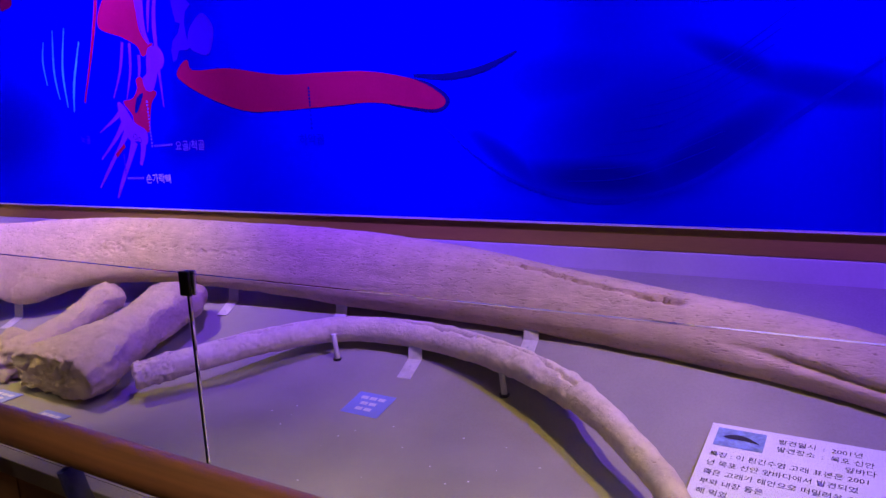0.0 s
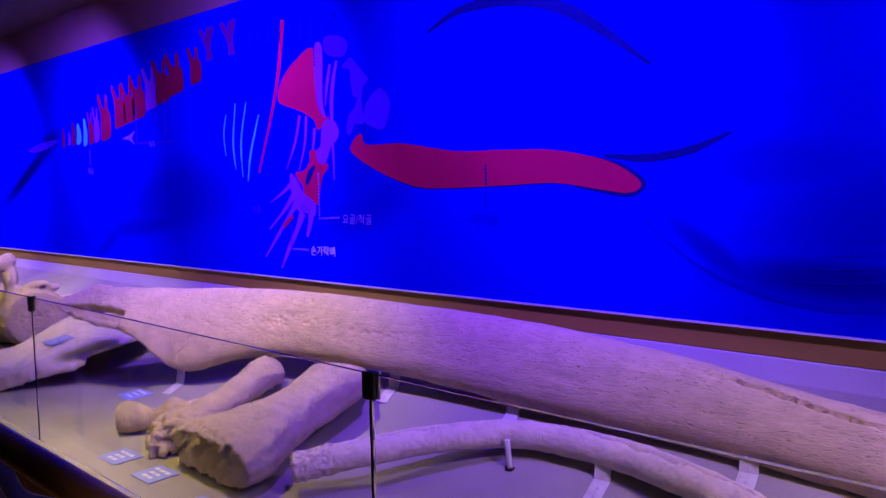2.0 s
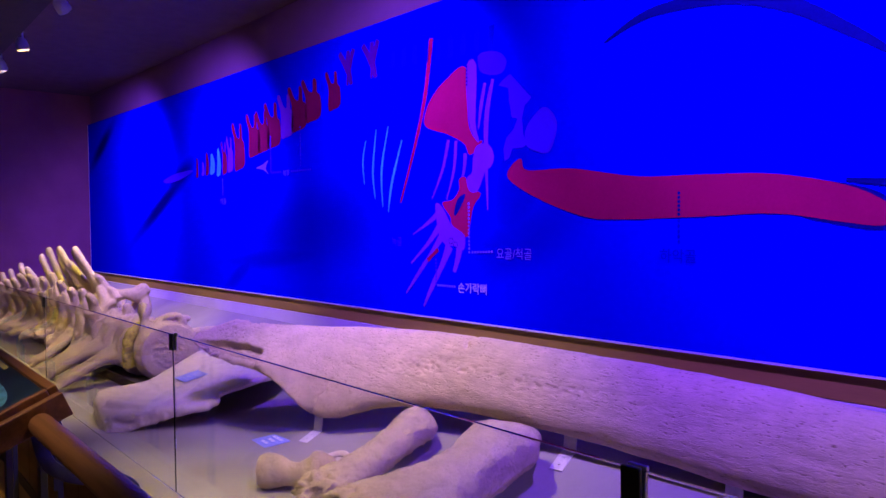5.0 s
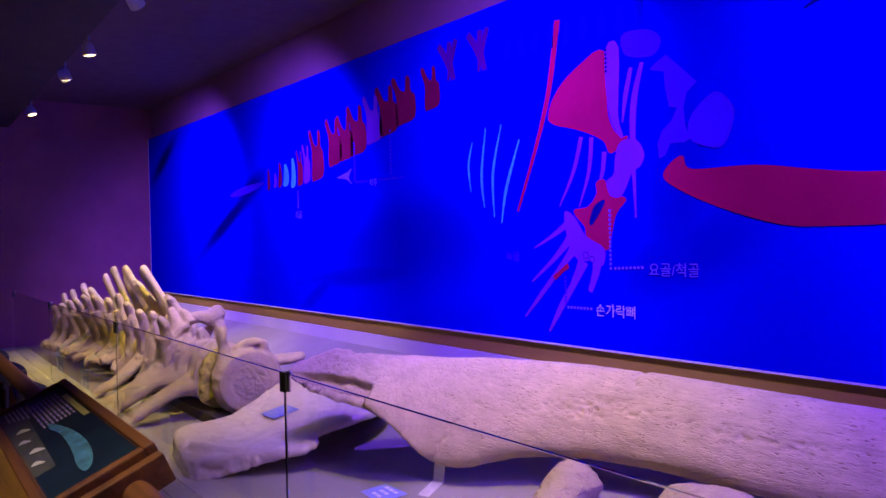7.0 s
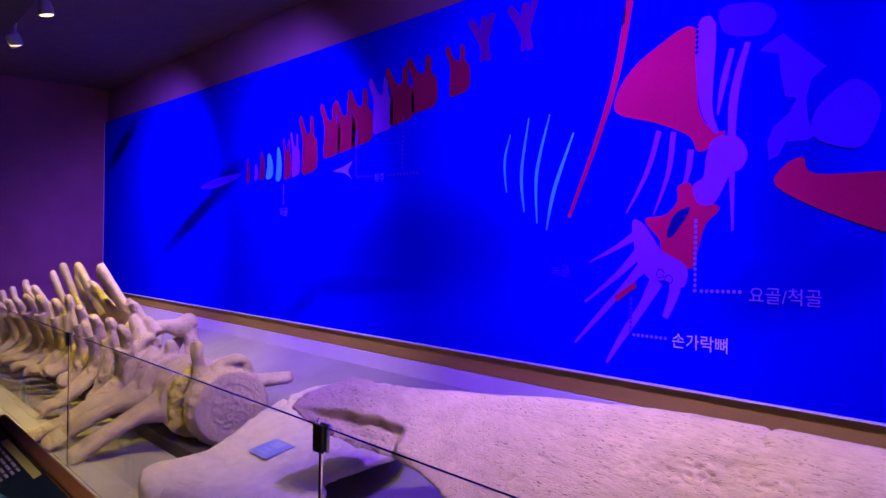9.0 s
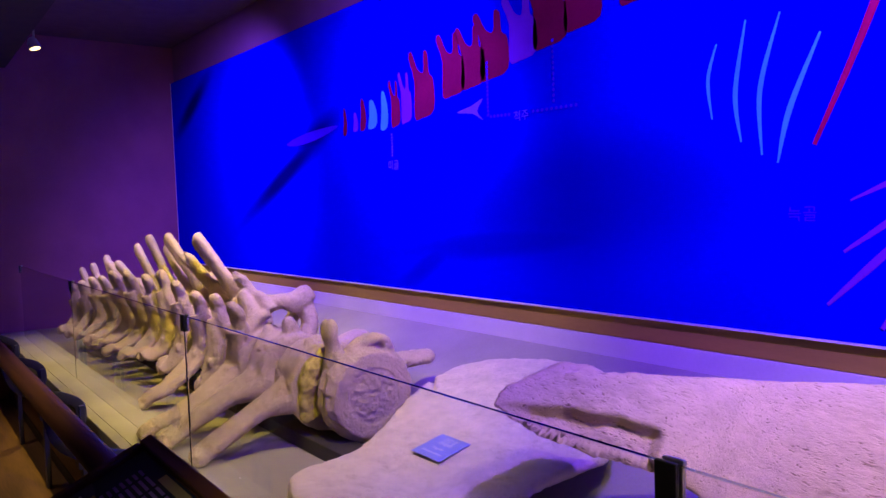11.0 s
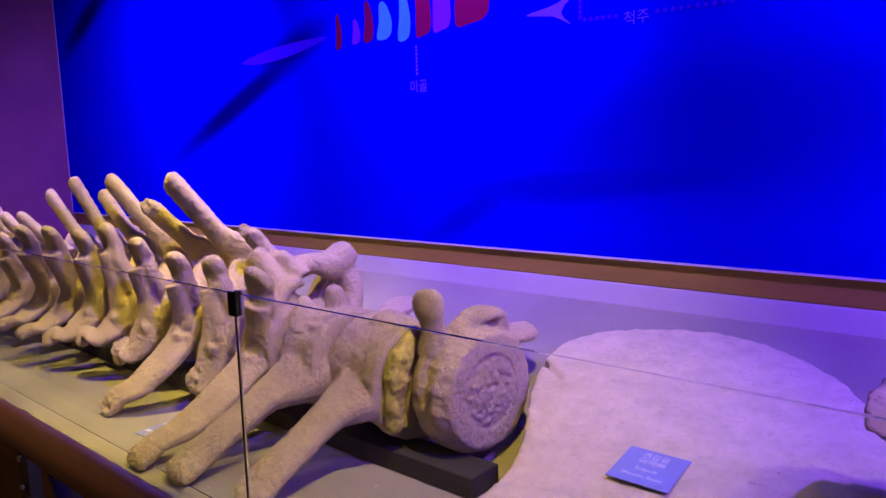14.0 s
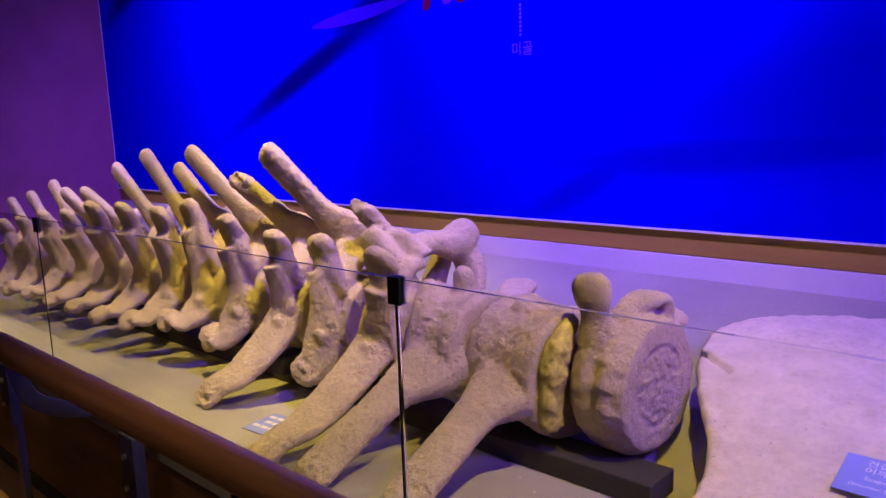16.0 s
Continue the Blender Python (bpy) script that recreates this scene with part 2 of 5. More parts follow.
def mural_material():
    """Printed sea: saturated blue, softly darker for the drawn whale body and flukes and for dim gaps painted between
    lamp pools.
    """
    m = bpy.data.materials.new("printed_blue_sea")
    m.use_nodes = True
    nt = m.node_tree
    b = nt.nodes["Principled BSDF"]
    b.inputs["Roughness"].default_value = 0.55
    b.inputs["Specular IOR Level"].default_value = 0.0
    co = nt.nodes.new("ShaderNodeTexCoord")
    total = None
    # entries at x -5.20 and -3.22 also paint in the dimness between lamp pools
    swells_and_dim_gaps = [  # centre x, z, half width, half height, tilt degrees, depth
        (-5.20, 1.62, 1.05, 0.30, 4, 0.40), (-5.6, 1.42, 0.85, 0.09, 4, 0.45), (-6.2, 1.30, 0.35, 0.07, 28, 0.35), (-8.0, 1.86, 0.85, 0.10, 22, 0.95), (-7.5, 2.10, 0.40, 0.10, 18, 0.8), (-9.95, 2.62, 0.55, 0.10, 24, 0.9),
        (0.55, 1.45, 0.65, 0.6, 0, 0.9), (-0.50, 1.42, 0.40, 0.10, 32, 0.62), (-0.92, 1.31, 0.40, 0.09, -2, 0.68), (-1.30, 1.38, 0.30, 0.05, -36, 0.5), (-0.42, 1.70, 0.22, 0.05, -28, 0.6), (-0.15, 1.60, 0.35, 0.07, -14, 0.6), (-0.70, 1.52, 0.55, 0.22, 12, 0.32),
        (-3.22, 1.85, 0.22, 0.5, 0, 0.45), (-3.2, 1.55, 0.4, 0.18, 20, 0.4), (-1.15, 1.70, 0.40, 0.10, -4, 0.25),
    ]
    for cx, cz, w, h, tilt, depth in swells_and_dim_gaps:
        mp = nt.nodes.new("ShaderNodeMapping")
        mp.vector_type = "TEXTURE"
        mp.inputs["Location"].default_value = (cx, 2.8, cz)
        mp.inputs["Rotation"].default_value = (0, radians(-tilt), 0)
        mp.inputs["Scale"].default_value = (w, 1, h)
        nt.links.new(co.outputs["Object"], mp.inputs[0])
        ln = nt.nodes.new("ShaderNodeVectorMath")
        ln.operation = "LENGTH"
        nt.links.new(mp.outputs[0], ln.inputs[0])
        mr = nt.nodes.new("ShaderNodeMapRange")
        mr.interpolation_type = "SMOOTHSTEP"
        mr.inputs[1].default_value, mr.inputs[2].default_value = 0.25, 1.35
        mr.inputs[3].default_value, mr.inputs[4].default_value = depth, 0.0
        nt.links.new(ln.outputs["Value"], mr.inputs[0])
        if total is None:
            total = mr.outputs[0]
        else:
            mx = nt.nodes.new("ShaderNodeMath")
            mx.operation = "MAXIMUM"
            nt.links.new(total, mx.inputs[0])
            nt.links.new(mr.outputs[0], mx.inputs[1])
            total = mx.outputs[0]
    wave = nt.nodes.new("ShaderNodeTexNoise")
    wave.inputs["Scale"].default_value, wave.inputs["Detail"].default_value = 1.3, 4
    nt.links.new(co.outputs["Object"], wave.inputs["Vector"])
    mix = nt.nodes.new("ShaderNodeMix")
    mix.data_type = "RGBA"
    mix.inputs["A"].default_value, mix.inputs["B"].default_value = (0.0, 0.0, 0.62, 1), (0.001, 0.0006, 0.055, 1)
    wob = nt.nodes.new("ShaderNodeMath")
    wob.operation = "MULTIPLY_ADD"
    wob.inputs[1].default_value = 0.12
    nt.links.new(wave.outputs["Fac"], wob.inputs[0])
    nt.links.new(total, wob.inputs[2])
    sub = nt.nodes.new("ShaderNodeMath")
    sub.operation, sub.use_clamp = "SUBTRACT", True
    sub.inputs[1].default_value = 0.05
    nt.links.new(wob.outputs[0], sub.inputs[0])
    nt.links.new(sub.outputs[0], mix.inputs["Factor"])
    nt.links.new(mix.outputs["Result"], b.inputs["Base Color"])
    return m


M_SEA_WALL = mural_material()


# ---- mesh helpers ----
def thing(name, at, label, category, group="", kind=""):
    ob = new(name)
    ob.empty_display_size = 0.1
    ob.location = at
    ob.matrix_world = Matrix.Translation(at)
    return tagged(ob, label, category, group, kind)


def as_mesh(name, bm, smooth=None):
    me = bpy.data.meshes.new(name)
    bmesh.ops.recalc_face_normals(bm, faces=bm.faces)
    if smooth is not None:
        for f in bm.faces:
            f.smooth = True
        for e in bm.edges:
            if len(e.link_faces) == 2 and e.calc_face_angle(0) > radians(smooth):
                e.smooth = False
    bm.to_mesh(me)
    bm.free()
    return me


def part(name, shape, mat, parent=None, label="", smooth=None):
    """One mesh object in world places, under a thing or a part."""
    me = shape if isinstance(shape, bpy.types.Mesh) else as_mesh(name, shape, smooth)
    me.materials.clear()
    me.materials.append(mat)
    ob = new(name, me)
    if parent is not None:
        ob.parent = parent
        root = parent
        while root.parent:
            root = root.parent
        if parent is root:
            ob.matrix_parent_inverse = root.matrix_basis.inverted()
    return tagged(ob, label)


def box(bm, x0, y0, z0, x1, y1, z1, bevel=0.0, turn=None):
    m = Matrix.Translation(((x0 + x1) / 2, (y0 + y1) / 2, (z0 + z1) / 2)) @ Matrix.Diagonal((x1 - x0, y1 - y0, z1 - z0, 1))
    made = bmesh.ops.create_cube(bm, size=1.0, matrix=m)["verts"]
    if bevel:
        edges = {e for v in made for e in v.link_edges}
        made = list({v for f in bmesh.ops.bevel(bm, geom=list(edges), offset=bevel, segments=2, profile=0.5, affect="EDGES")["faces"] for v in f.verts} | {v for v in made if v.is_valid})
    if turn is not None:
        bmesh.ops.transform(bm, matrix=turn, verts=[v for v in made if v.is_valid])
    return bm


def boxed(*size, bevel=0.0, turn=None):
    return box(bmesh.new(), *size, bevel=bevel, turn=turn)


def spline(points, per=6, closed=False):
    """Catmull-Rom through tuples of any length."""
    p = [np.array(q, float) for q in points]
    n = len(p)
    out = []
    for i in range(n if closed else n - 1):
        a, b, c, d = (p[(i + k) % n] if closed else p[min(max(i + k, 0), n - 1)] for k in (-1, 0, 1, 2))
        for j in range(per):
            t = j / per
            out.append(0.5 * (2 * b + (c - a) * t + (2 * a - 5 * b + 4 * c - d) * t * t + (3 * b - a - 3 * c + d) * t ** 3))
    if not closed:
        out.append(p[-1])
    return out


def tube(bm, points, ref=(1, 0, 0), n=18, per=5, square=2.0):
    """A closed sweep through (x, y, z, ra, rb); ra lies along ref."""
    q = spline(points, per)
    rings = []
    for i, s in enumerate(q):
        tan = Vector((q[min(i + 1, len(q) - 1)] - q[max(i - 1, 0)])[:3]).normalized()
        side = Vector(ref) - tan * tan.dot(Vector(ref))
        side = side.normalized() if side.length > 1e-3 else tan.orthogonal().normalized()
        up = tan.cross(side)
        ring = []
        for k in range(n):
            c, d = math.cos(2 * math.pi * k / n), math.sin(2 * math.pi * k / n)
            c, d = math.copysign(abs(c) ** (2 / square), c), math.copysign(abs(d) ** (2 / square), d)
            ring.append(bm.verts.new(Vector(s[:3]) + side * (c * max(s[3], 1e-4)) + up * (d * max(s[4], 1e-4))))
        rings.append(ring)
    for a, b in zip(rings, rings[1:]):
        for k in range(n):
            bm.faces.new((a[k], a[(k + 1) % n], b[(k + 1) % n], b[k]))
    bm.faces.new(rings[0][::-1])
    bm.faces.new(rings[-1])
    return bm


def rod(bm, a, b, r, n=14, bevel=0.0):
    """A round bar between two places."""
    a, b = Vector(a), Vector(b)
    m = Matrix.Translation((a + b) / 2) @ (b - a).to_track_quat("Z", "Y").to_matrix().to_4x4()
    made = bmesh.ops.create_cone(bm, cap_ends=True, segments=n, radius1=r, radius2=r, depth=(b - a).length, matrix=m)["verts"]
    if bevel:
        bmesh.ops.bevel(bm, geom=[e for e in {e for v in made for e in v.link_edges} if any(len(f.verts) > 4 for f in e.link_faces)], offset=bevel, segments=2, profile=0.5, affect="EDGES")
    return bm


def flat(points, y, closed_per=0):
    """A flat printed figure on the mural, from an outline in x and z."""
    pts = spline(points, closed_per, True) if closed_per else points
    bm = bmesh.new()
    corners = [Vector((p[0], y, p[1])) for p in pts]
    verts = [bm.verts.new(c) for c in corners]
    for tri in geometry.tessellate_polygon([corners]):
        bm.faces.new([verts[k] for k in tri])
    return bm


def stroke(points, y, per=8):
    """A tapering printed stroke through (x, z, half width)."""
    q = spline(points, per)
    bm = bmesh.new()
    rows = []
    for i, s in enumerate(q):
        d = q[min(i + 1, len(q) - 1)] - q[max(i - 1, 0)]
        d = d[:2] / (np.linalg.norm(d[:2]) + 1e-9)
        w = max(s[2], 0.0008)
        rows.append([bm.verts.new((s[0] - k * d[1] * w, y, s[1] + k * d[0] * w)) for k in (1, -1)])
    for a, b in zip(rows, rows[1:]):
        bm.faces.new((a[0], a[1], b[1], b[0]))
    return bm


def letters(text, size, m):
    """Built-in lettering as a flat mesh, placed by the matrix m (x right, y up)."""
    c = bpy.data.curves.new("lettering", "FONT")
    c.body, c.size, c.resolution_u = text, size, 2
    ob = bpy.data.objects.new("lettering", c)
    scene.collection.objects.link(ob)
    me = bpy.data.meshes.new_from_object(ob.evaluated_get(bpy.context.evaluated_depsgraph_get()))
    bpy.data.objects.remove(ob)
    bpy.data.curves.remove(c)
    me.transform(m)
    return me


def rounded(points):
    """Adds a rounded tip after the last station of a sweep."""
    a, b = np.array(points[-2], float), np.array(points[-1], float)
    d = (b - a)[:3] / (np.linalg.norm((b - a)[:3]) + 1e-9)
    r = 0.5 * (b[3] + b[4])
    return list(points) + [(*(b[:3] + d * r * k), b[3] * w, b[4] * w) for k, w in ((0.5, 0.82), (0.8, 0.5))]


def grow_bone(tubes, voxel, rough=0.004, grain=0.0018, extra=None, smooth=3, seed=None):
    """Sweeps grown together into one skin with an uneven surface. tubes: (part, points, ref, square). Returns places, faces, normals, owners."""
    tubes = [(t[0], t[1] if t[0] == "centrum" else rounded(t[1]), *t[2:]) for t in tubes]
    bm = seed or bmesh.new()
    for t in tubes:
        tube(bm, t[1], t[2], square=t[3] if len(t) > 3 else 2.0)
    bmesh.ops.recalc_face_normals(bm, faces=bm.faces)
    me = bpy.data.meshes.new("rough_bone")
    bm.to_mesh(me)
    bm.free()
    ob = new("rough_bone", me)
    rm = ob.modifiers.new("skin", "REMESH")
    rm.mode, rm.voxel_size = "VOXEL", voxel
    sm = ob.modifiers.new("soften", "SMOOTH")
    sm.factor, sm.iterations = 0.5, smooth
    out = bpy.data.meshes.new_from_object(ob.evaluated_get(bpy.context.evaluated_depsgraph_get()))
    bpy.data.objects.remove(ob)
    bpy.data.meshes.remove(me)
    n = len(out.vertices)
    co, no = np.empty(n * 3), np.empty(n * 3)
    out.vertices.foreach_get("co", co)
    out.vertex_normals.foreach_get("vector", no)
    co, no = co.reshape(-1, 3), no.reshape(-1, 3)
    push = np.array([rough * (noise.fractal(Vector(c) * 11, 0.9, 2.0, 3) + 0.7 * noise.noise(Vector(c) * 33)) + 1.5 * grain * noise.noise(Vector(c) * 75) for c in co])
    if extra:
        push = push + extra(co)
    co = co + no * push[:, None]
    out.vertices.foreach_set("co", co.ravel())
    out.update()
    out.vertex_normals.foreach_get("vector", no.reshape(-1))
    faces = np.array([tuple(p.vertices) for p in out.polygons])
    mid = co[faces].mean(axis=1)
    best, owner = np.full(len(faces), 1e9), np.zeros(len(faces), int)
    for k, t in enumerate(tubes):
        for s in spline(t[1], 4):
            d = np.linalg.norm(mid - s[:3], axis=1) - 0.5 * (s[3] + s[4])
            hit = d < best
            best[hit], owner[hit] = d[hit], k
    bpy.data.meshes.remove(out)
    return co, faces, no, owner


def skin_part(name, co, faces, no, mat, parent, label=""):
    used, back = np.unique(faces, return_inverse=True)
    me = bpy.data.meshes.new(name)
    me.from_pydata(co[used].tolist(), [], back.reshape(faces.shape).tolist())
    me.polygons.foreach_set("use_smooth", [True] * len(me.polygons))
    me.update()
    me.normals_split_custom_set_from_vertices(no[used].tolist())
    return part(name, me, mat, parent, label)


def bone(name, at, label, tubes, voxel, mat=None, rough=0.004, grain=0.0018, extra=None, category="bone", group="", smooth=3):
    """A bone whose named regions are parts of one grown skin."""
    root = thing(name, at, label, category, group)
    co, faces, no, owner = grow_bone(tubes, voxel, rough, grain, extra, smooth)
    names = []
    for t in tubes:
        if t[0] not in names:
            names.append(t[0])
    for key in names:
        mask = np.isin(owner, [k for k, t in enumerate(tubes) if t[0] == key])
        if mask.any():
            skin_part(key.split("#")[0], co, faces[mask], no, mat or M_BONE, root)
    return root


def deck_z(y):
    """Height of the display platform's top, which sweeps up towards the wall."""
    s = max(0.0, y - 1.95)
    return 0.6 + 0.41 * s * min(1.0, 0.55 + s)


# ---- the room ----
WALL_Y, WEST_X, EAST_X, SOUTH_Y = 2.8, -10.55, 3.6, -2.6


def fall(x, z):
    """Ceiling lines drop slightly towards the east."""
    return z - 0.0195 * (x + 10.5)


def sheet(corners, thick):
    """A slab from four corners, thickened along its normal."""
    bm = bmesh.new()
    f = bm.faces.new([bm.verts.new(c) for c in corners])
    f.normal_update()
    n = f.normal.copy() * thick
    made = bmesh.ops.extrude_face_region(bm, geom=[f])["geom"]
    bmesh.ops.translate(bm, vec=n, verts=[v for v in made if isinstance(v, bmesh.types.BMVert)])
    return bm


tagged(part("floor", boxed(WEST_X - 0.2, SOUTH_Y - 0.2, -0.1, EAST_X + 0.2, 3.1, 0.0), M_FLOOR), "brown boarded museum floor", "floor", kind="structure")
tagged(part("wall_north", boxed(WEST_X - 0.2, WALL_Y + 0.035, -0.0, EAST_X + 0.2, 3.1, 3.6), M_UPPER), "plum-grey painted wall behind the mural", "wall", kind="structure")
tagged(part("wall_west", boxed(WEST_X - 0.2, SOUTH_Y, 0.0, WEST_X, WALL_Y + 0.035, 3.6), M_SIDE), "plum-dark painted end wall", "wall", kind="structure")
tagged(part("wall_east", boxed(EAST_X, SOUTH_Y, 0.0, EAST_X + 0.2, WALL_Y + 0.035, 3.6), M_SIDE), "plum-dark painted end wall", "wall", kind="structure")
tagged(part("wall_south", boxed(WEST_X - 0.2, SOUTH_Y - 0.2, 0.0, EAST_X + 0.2, SOUTH_Y, 3.6), M_SOFFIT), "dark wall across the walkway", "wall", kind="structure")
c0, c1 = fall(WEST_X, 3.29), fall(EAST_X, 3.29)
tagged(part("ceiling", sheet([(WEST_X, 1.3, c0), (EAST_X, 1.3, c1), (EAST_X, WALL_Y + 0.034, c1), (WEST_X, WALL_Y + 0.034, c0)], 0.1), M_CEIL), "dark painted ceiling over the display", "ceiling", kind="structure")
tagged(part("soffit", boxed(WEST_X, SOUTH_Y, 2.97, EAST_X, 1.36, 3.5), M_SOFFIT), "dark brown dropped soffit above the walkway", "soffit", kind="structure")
# lower wall band stands a little proud below the brown strip
tagged(part("wall_base", boxed(WEST_X, WALL_Y + 0.012, 0.6, EAST_X, WALL_Y + 0.034, 1.036, bevel=0.003), M_WALL), "pale lower wall band behind the platform", "wall band", kind="structure")
tagged(part("trim", boxed(WEST_X, WALL_Y + 0.018, 1.0385, EAST_X, WALL_Y + 0.034, 1.128, bevel=0.002), M_BROWN), "brown painted strip under the mural", "trim", kind="structure")

# ---- mural ----
mural = thing("mural", (-4.0, WALL_Y, 1.12), "huge printed blue mural of a whale and its skeleton", "mural")
t0, t1 = fall(WEST_X, 2.932), fall(EAST_X, 2.932)
bm = bmesh.new()
front = [(WEST_X + 0.02, 1.138), (EAST_X - 0.1, 1.138), (EAST_X - 0.1, t1), (WEST_X + 0.02, t0)]
f = bm.faces.new([bm.verts.new((x, WALL_Y, z)) for x, z in front])
made = bmesh.ops.extrude_face_region(bm, geom=[f])["geom"]
bmesh.ops.translate(bm, vec=(0, 0.03, 0), verts=[v for v in made if isinstance(v, bmesh.types.BMVert)])
part("panel", bm, M_SEA_WALL, mural)
part("bottom_lip", boxed(WEST_X + 0.02, WALL_Y - 0.004, 1.1295, EAST_X - 0.1, WALL_Y + 0.03, 1.1365), M_LIP, mural, "thin white lower edge")
part("side_lip", boxed(WEST_X + 0.012, WALL_Y - 0.004, 1.138, WEST_X + 0.0195, WALL_Y + 0.03, t0 - 0.002), M_LIP, mural, "thin white side edge")
PRINT = WALL_Y - 0.003
TOPPRINT = WALL_Y - 0.005


def figure(name, outline, mat, per=5, y=PRINT, label=""):
    return part(name, flat(outline, y, per), mat, mural, label)


def ink(name, points, mat, y=PRINT, label=""):
    return part(name, stroke(points, y), mat, mural, label)


figure("scapula_figure", [(-3.88, 2.20), (-3.83, 2.29), (-3.72, 2.37), (-3.54, 2.42), (-3.525, 2.15), (-3.47, 2.05), (-3.42, 2.04), (-3.46, 2.00), (-3.52, 1.98), (-3.56, 2.04), (-3.69, 2.10), (-3.85, 2.15)], M_RED, label="red printed shoulder blade")
figure("scapula_edge_figure", [(-3.535, 2.42), (-3.46, 2.42), (-3.47, 2.14), (-3.445, 2.045), (-3.47, 2.05), (-3.52, 2.15)], M_LAV, 3, PRINT - 0.0006)
figure("humerus_figure", [(-3.46, 2.02), (-3.38, 2.02), (-3.34, 1.96), (-3.36, 1.91), (-3.40, 1.89), (-3.44, 1.82), (-3.47, 1.79), (-3.52, 1.80), (-3.54, 1.86), (-3.50, 1.89), (-3.49, 1.96)], M_LAV, y=PRINT - 0.001, label="lavender printed upper arm bone")
figure("forearm_figure", [(-3.60, 1.86), (-3.55, 1.87), (-3.52, 1.81), (-3.45, 1.79), (-3.44, 1.77), (-3.49, 1.72), (-3.52, 1.62), (-3.53, 1.575), (-3.59, 1.57), (-3.66, 1.63), (-3.67, 1.67), (-3.72, 1.72), (-3.73, 1.75), (-3.65, 1.76), (-3.60, 1.81)], M_RED, 4, label="red printed forearm bones")
figure("forearm_gap_figure", [(-3.64, 1.69), (-3.61, 1.76), (-3.55, 1.785), (-3.57, 1.74), (-3.62, 1.68)], M_NAVY, 4, TOPPRINT)
figure("palm_figure", [(-3.79, 1.74), (-3.73, 1.72), (-3.66, 1.63), (-3.56, 1.575), (-3.57, 1.50), (-3.64, 1.52), (-3.70, 1.52), (-3.74, 1.55), (-3.77, 1.60)], M_LAV, 4, PRINT - 0.001, "lavender printed hand bones")
for pts in ([(-3.60, 1.54, 0.028), (-3.61, 1.47, 0.02), (-3.645, 1.385, 0.012)], [(-3.68, 1.52, 0.03), (-3.74, 1.42, 0.018), (-3.82, 1.31, 0.016), (-3.90, 1.19, 0.006)],
            [(-3.74, 1.57, 0.024), (-3.82, 1.49, 0.014), (-3.94, 1.37, 0.012), (-4.06, 1.25, 0.005)], [(-3.76, 1.62, 0.022), (-3.86, 1.53, 0.012), (-4.01, 1.42, 0.005)], [(-3.77, 1.69, 0.018), (-3.86, 1.64, 0.010), (-3.99, 1.58, 0.003)]):
    ink("finger_figure", pts, M_LAV)
ink("red_finger_figure", [(-3.77, 1.50, 0.012), (-3.81, 1.475, 0.010), (-3.86, 1.44, 0.012)], M_RED, TOPPRINT)
for cx, cz in ((-3.63, 1.525), (-3.665, 1.545)):
    bm = bmesh.new()
    q = [(cx + r * math.cos(a), cz + r * math.sin(a)) for r in (0.017, 0.0145) for a in np.linspace(0, 2 * math.pi, 21)[:-1]]
    v = [bm.verts.new((x, TOPPRINT, z)) for x, z in q]
    for k in range(20):
        bm.faces.new((v[k], v[(k + 1) % 20], v[20 + (k + 1) % 20], v[20 + k]))
    part("wrist_ring_figure", bm, M_NAVY, mural)
for pts in ([(-4.44, 2.14, 0.003), (-4.475, 2.02, 0.007), (-4.46, 1.88, 0.003)], [(-4.33, 2.20, 0.003), (-4.37, 1.96, 0.009), (-4.35, 1.79, 0.003)],
            [(-4.21, 2.20, 0.003), (-4.28, 1.96, 0.009), (-4.275, 1.74, 0.003)], [(-4.08, 2.11, 0.004), (-4.18, 1.88, 0.010), (-4.22, 1.71, 0.003)]):
    ink("rib_figure", pts, M_CYAN, label="bright cyan printed rib")
ink("long_rib_figure", [(-3.81, 2.62, 0.018), (-3.87, 2.32, 0.016), (-3.96, 2.07, 0.012), (-4.10, 1.76, 0.007)], M_RED)
for pts in ([(-3.68, 2.07, 0.012), (-3.73, 1.92, 0.010), (-3.82, 1.77, 0.003)], [(-3.62, 2.06, 0.012), (-3.64, 1.91, 0.010), (-3.70, 1.76, 0.003)], [(-3.55, 1.99, 0.013), (-3.56, 1.91, 0.011), (-3.585, 1.84, 0.006)],
            [(-3.345, 2.33, 0.010), (-3.395, 2.12, 0.016), (-3.39, 1.70, 0.004)], [(-3.40, 2.32, 0.010), (-3.43, 2.21, 0.012), (-3.45, 2.10, 0.004)]):
    ink("faint_rib_figure", pts, M_LAV, PRINT + 0.001)
figure("skull_figure", [(-3.307, 2.292), (-3.239, 2.27), (-3.235, 2.211), (-3.218, 2.129), (-3.181, 2.119), (-3.207, 2.072), (-3.255, 2.037), (-3.275, 1.987), (-3.268, 1.929), (-3.239, 1.941), (-3.215, 1.984), (-3.15, 1.982), (-3.123, 1.993), (-3.145, 2.042), (-3.153, 2.114), (-3.137, 2.172), (-3.092, 2.204), (-3.158, 2.268), (-3.227, 2.334), (-3.275, 2.313)], M_FAINT, 0, label="violet-blue printed skull")
figure("skull_lobe_figure", [(-3.022, 2.151), (-3.104, 2.096), (-3.134, 2.041), (-3.123, 1.989), (-3.084, 1.964), (-3.01, 1.943), (-2.969, 1.969), (-2.938, 2.06), (-2.967, 2.122)], M_FAINT, 4, PRINT - 0.0012)
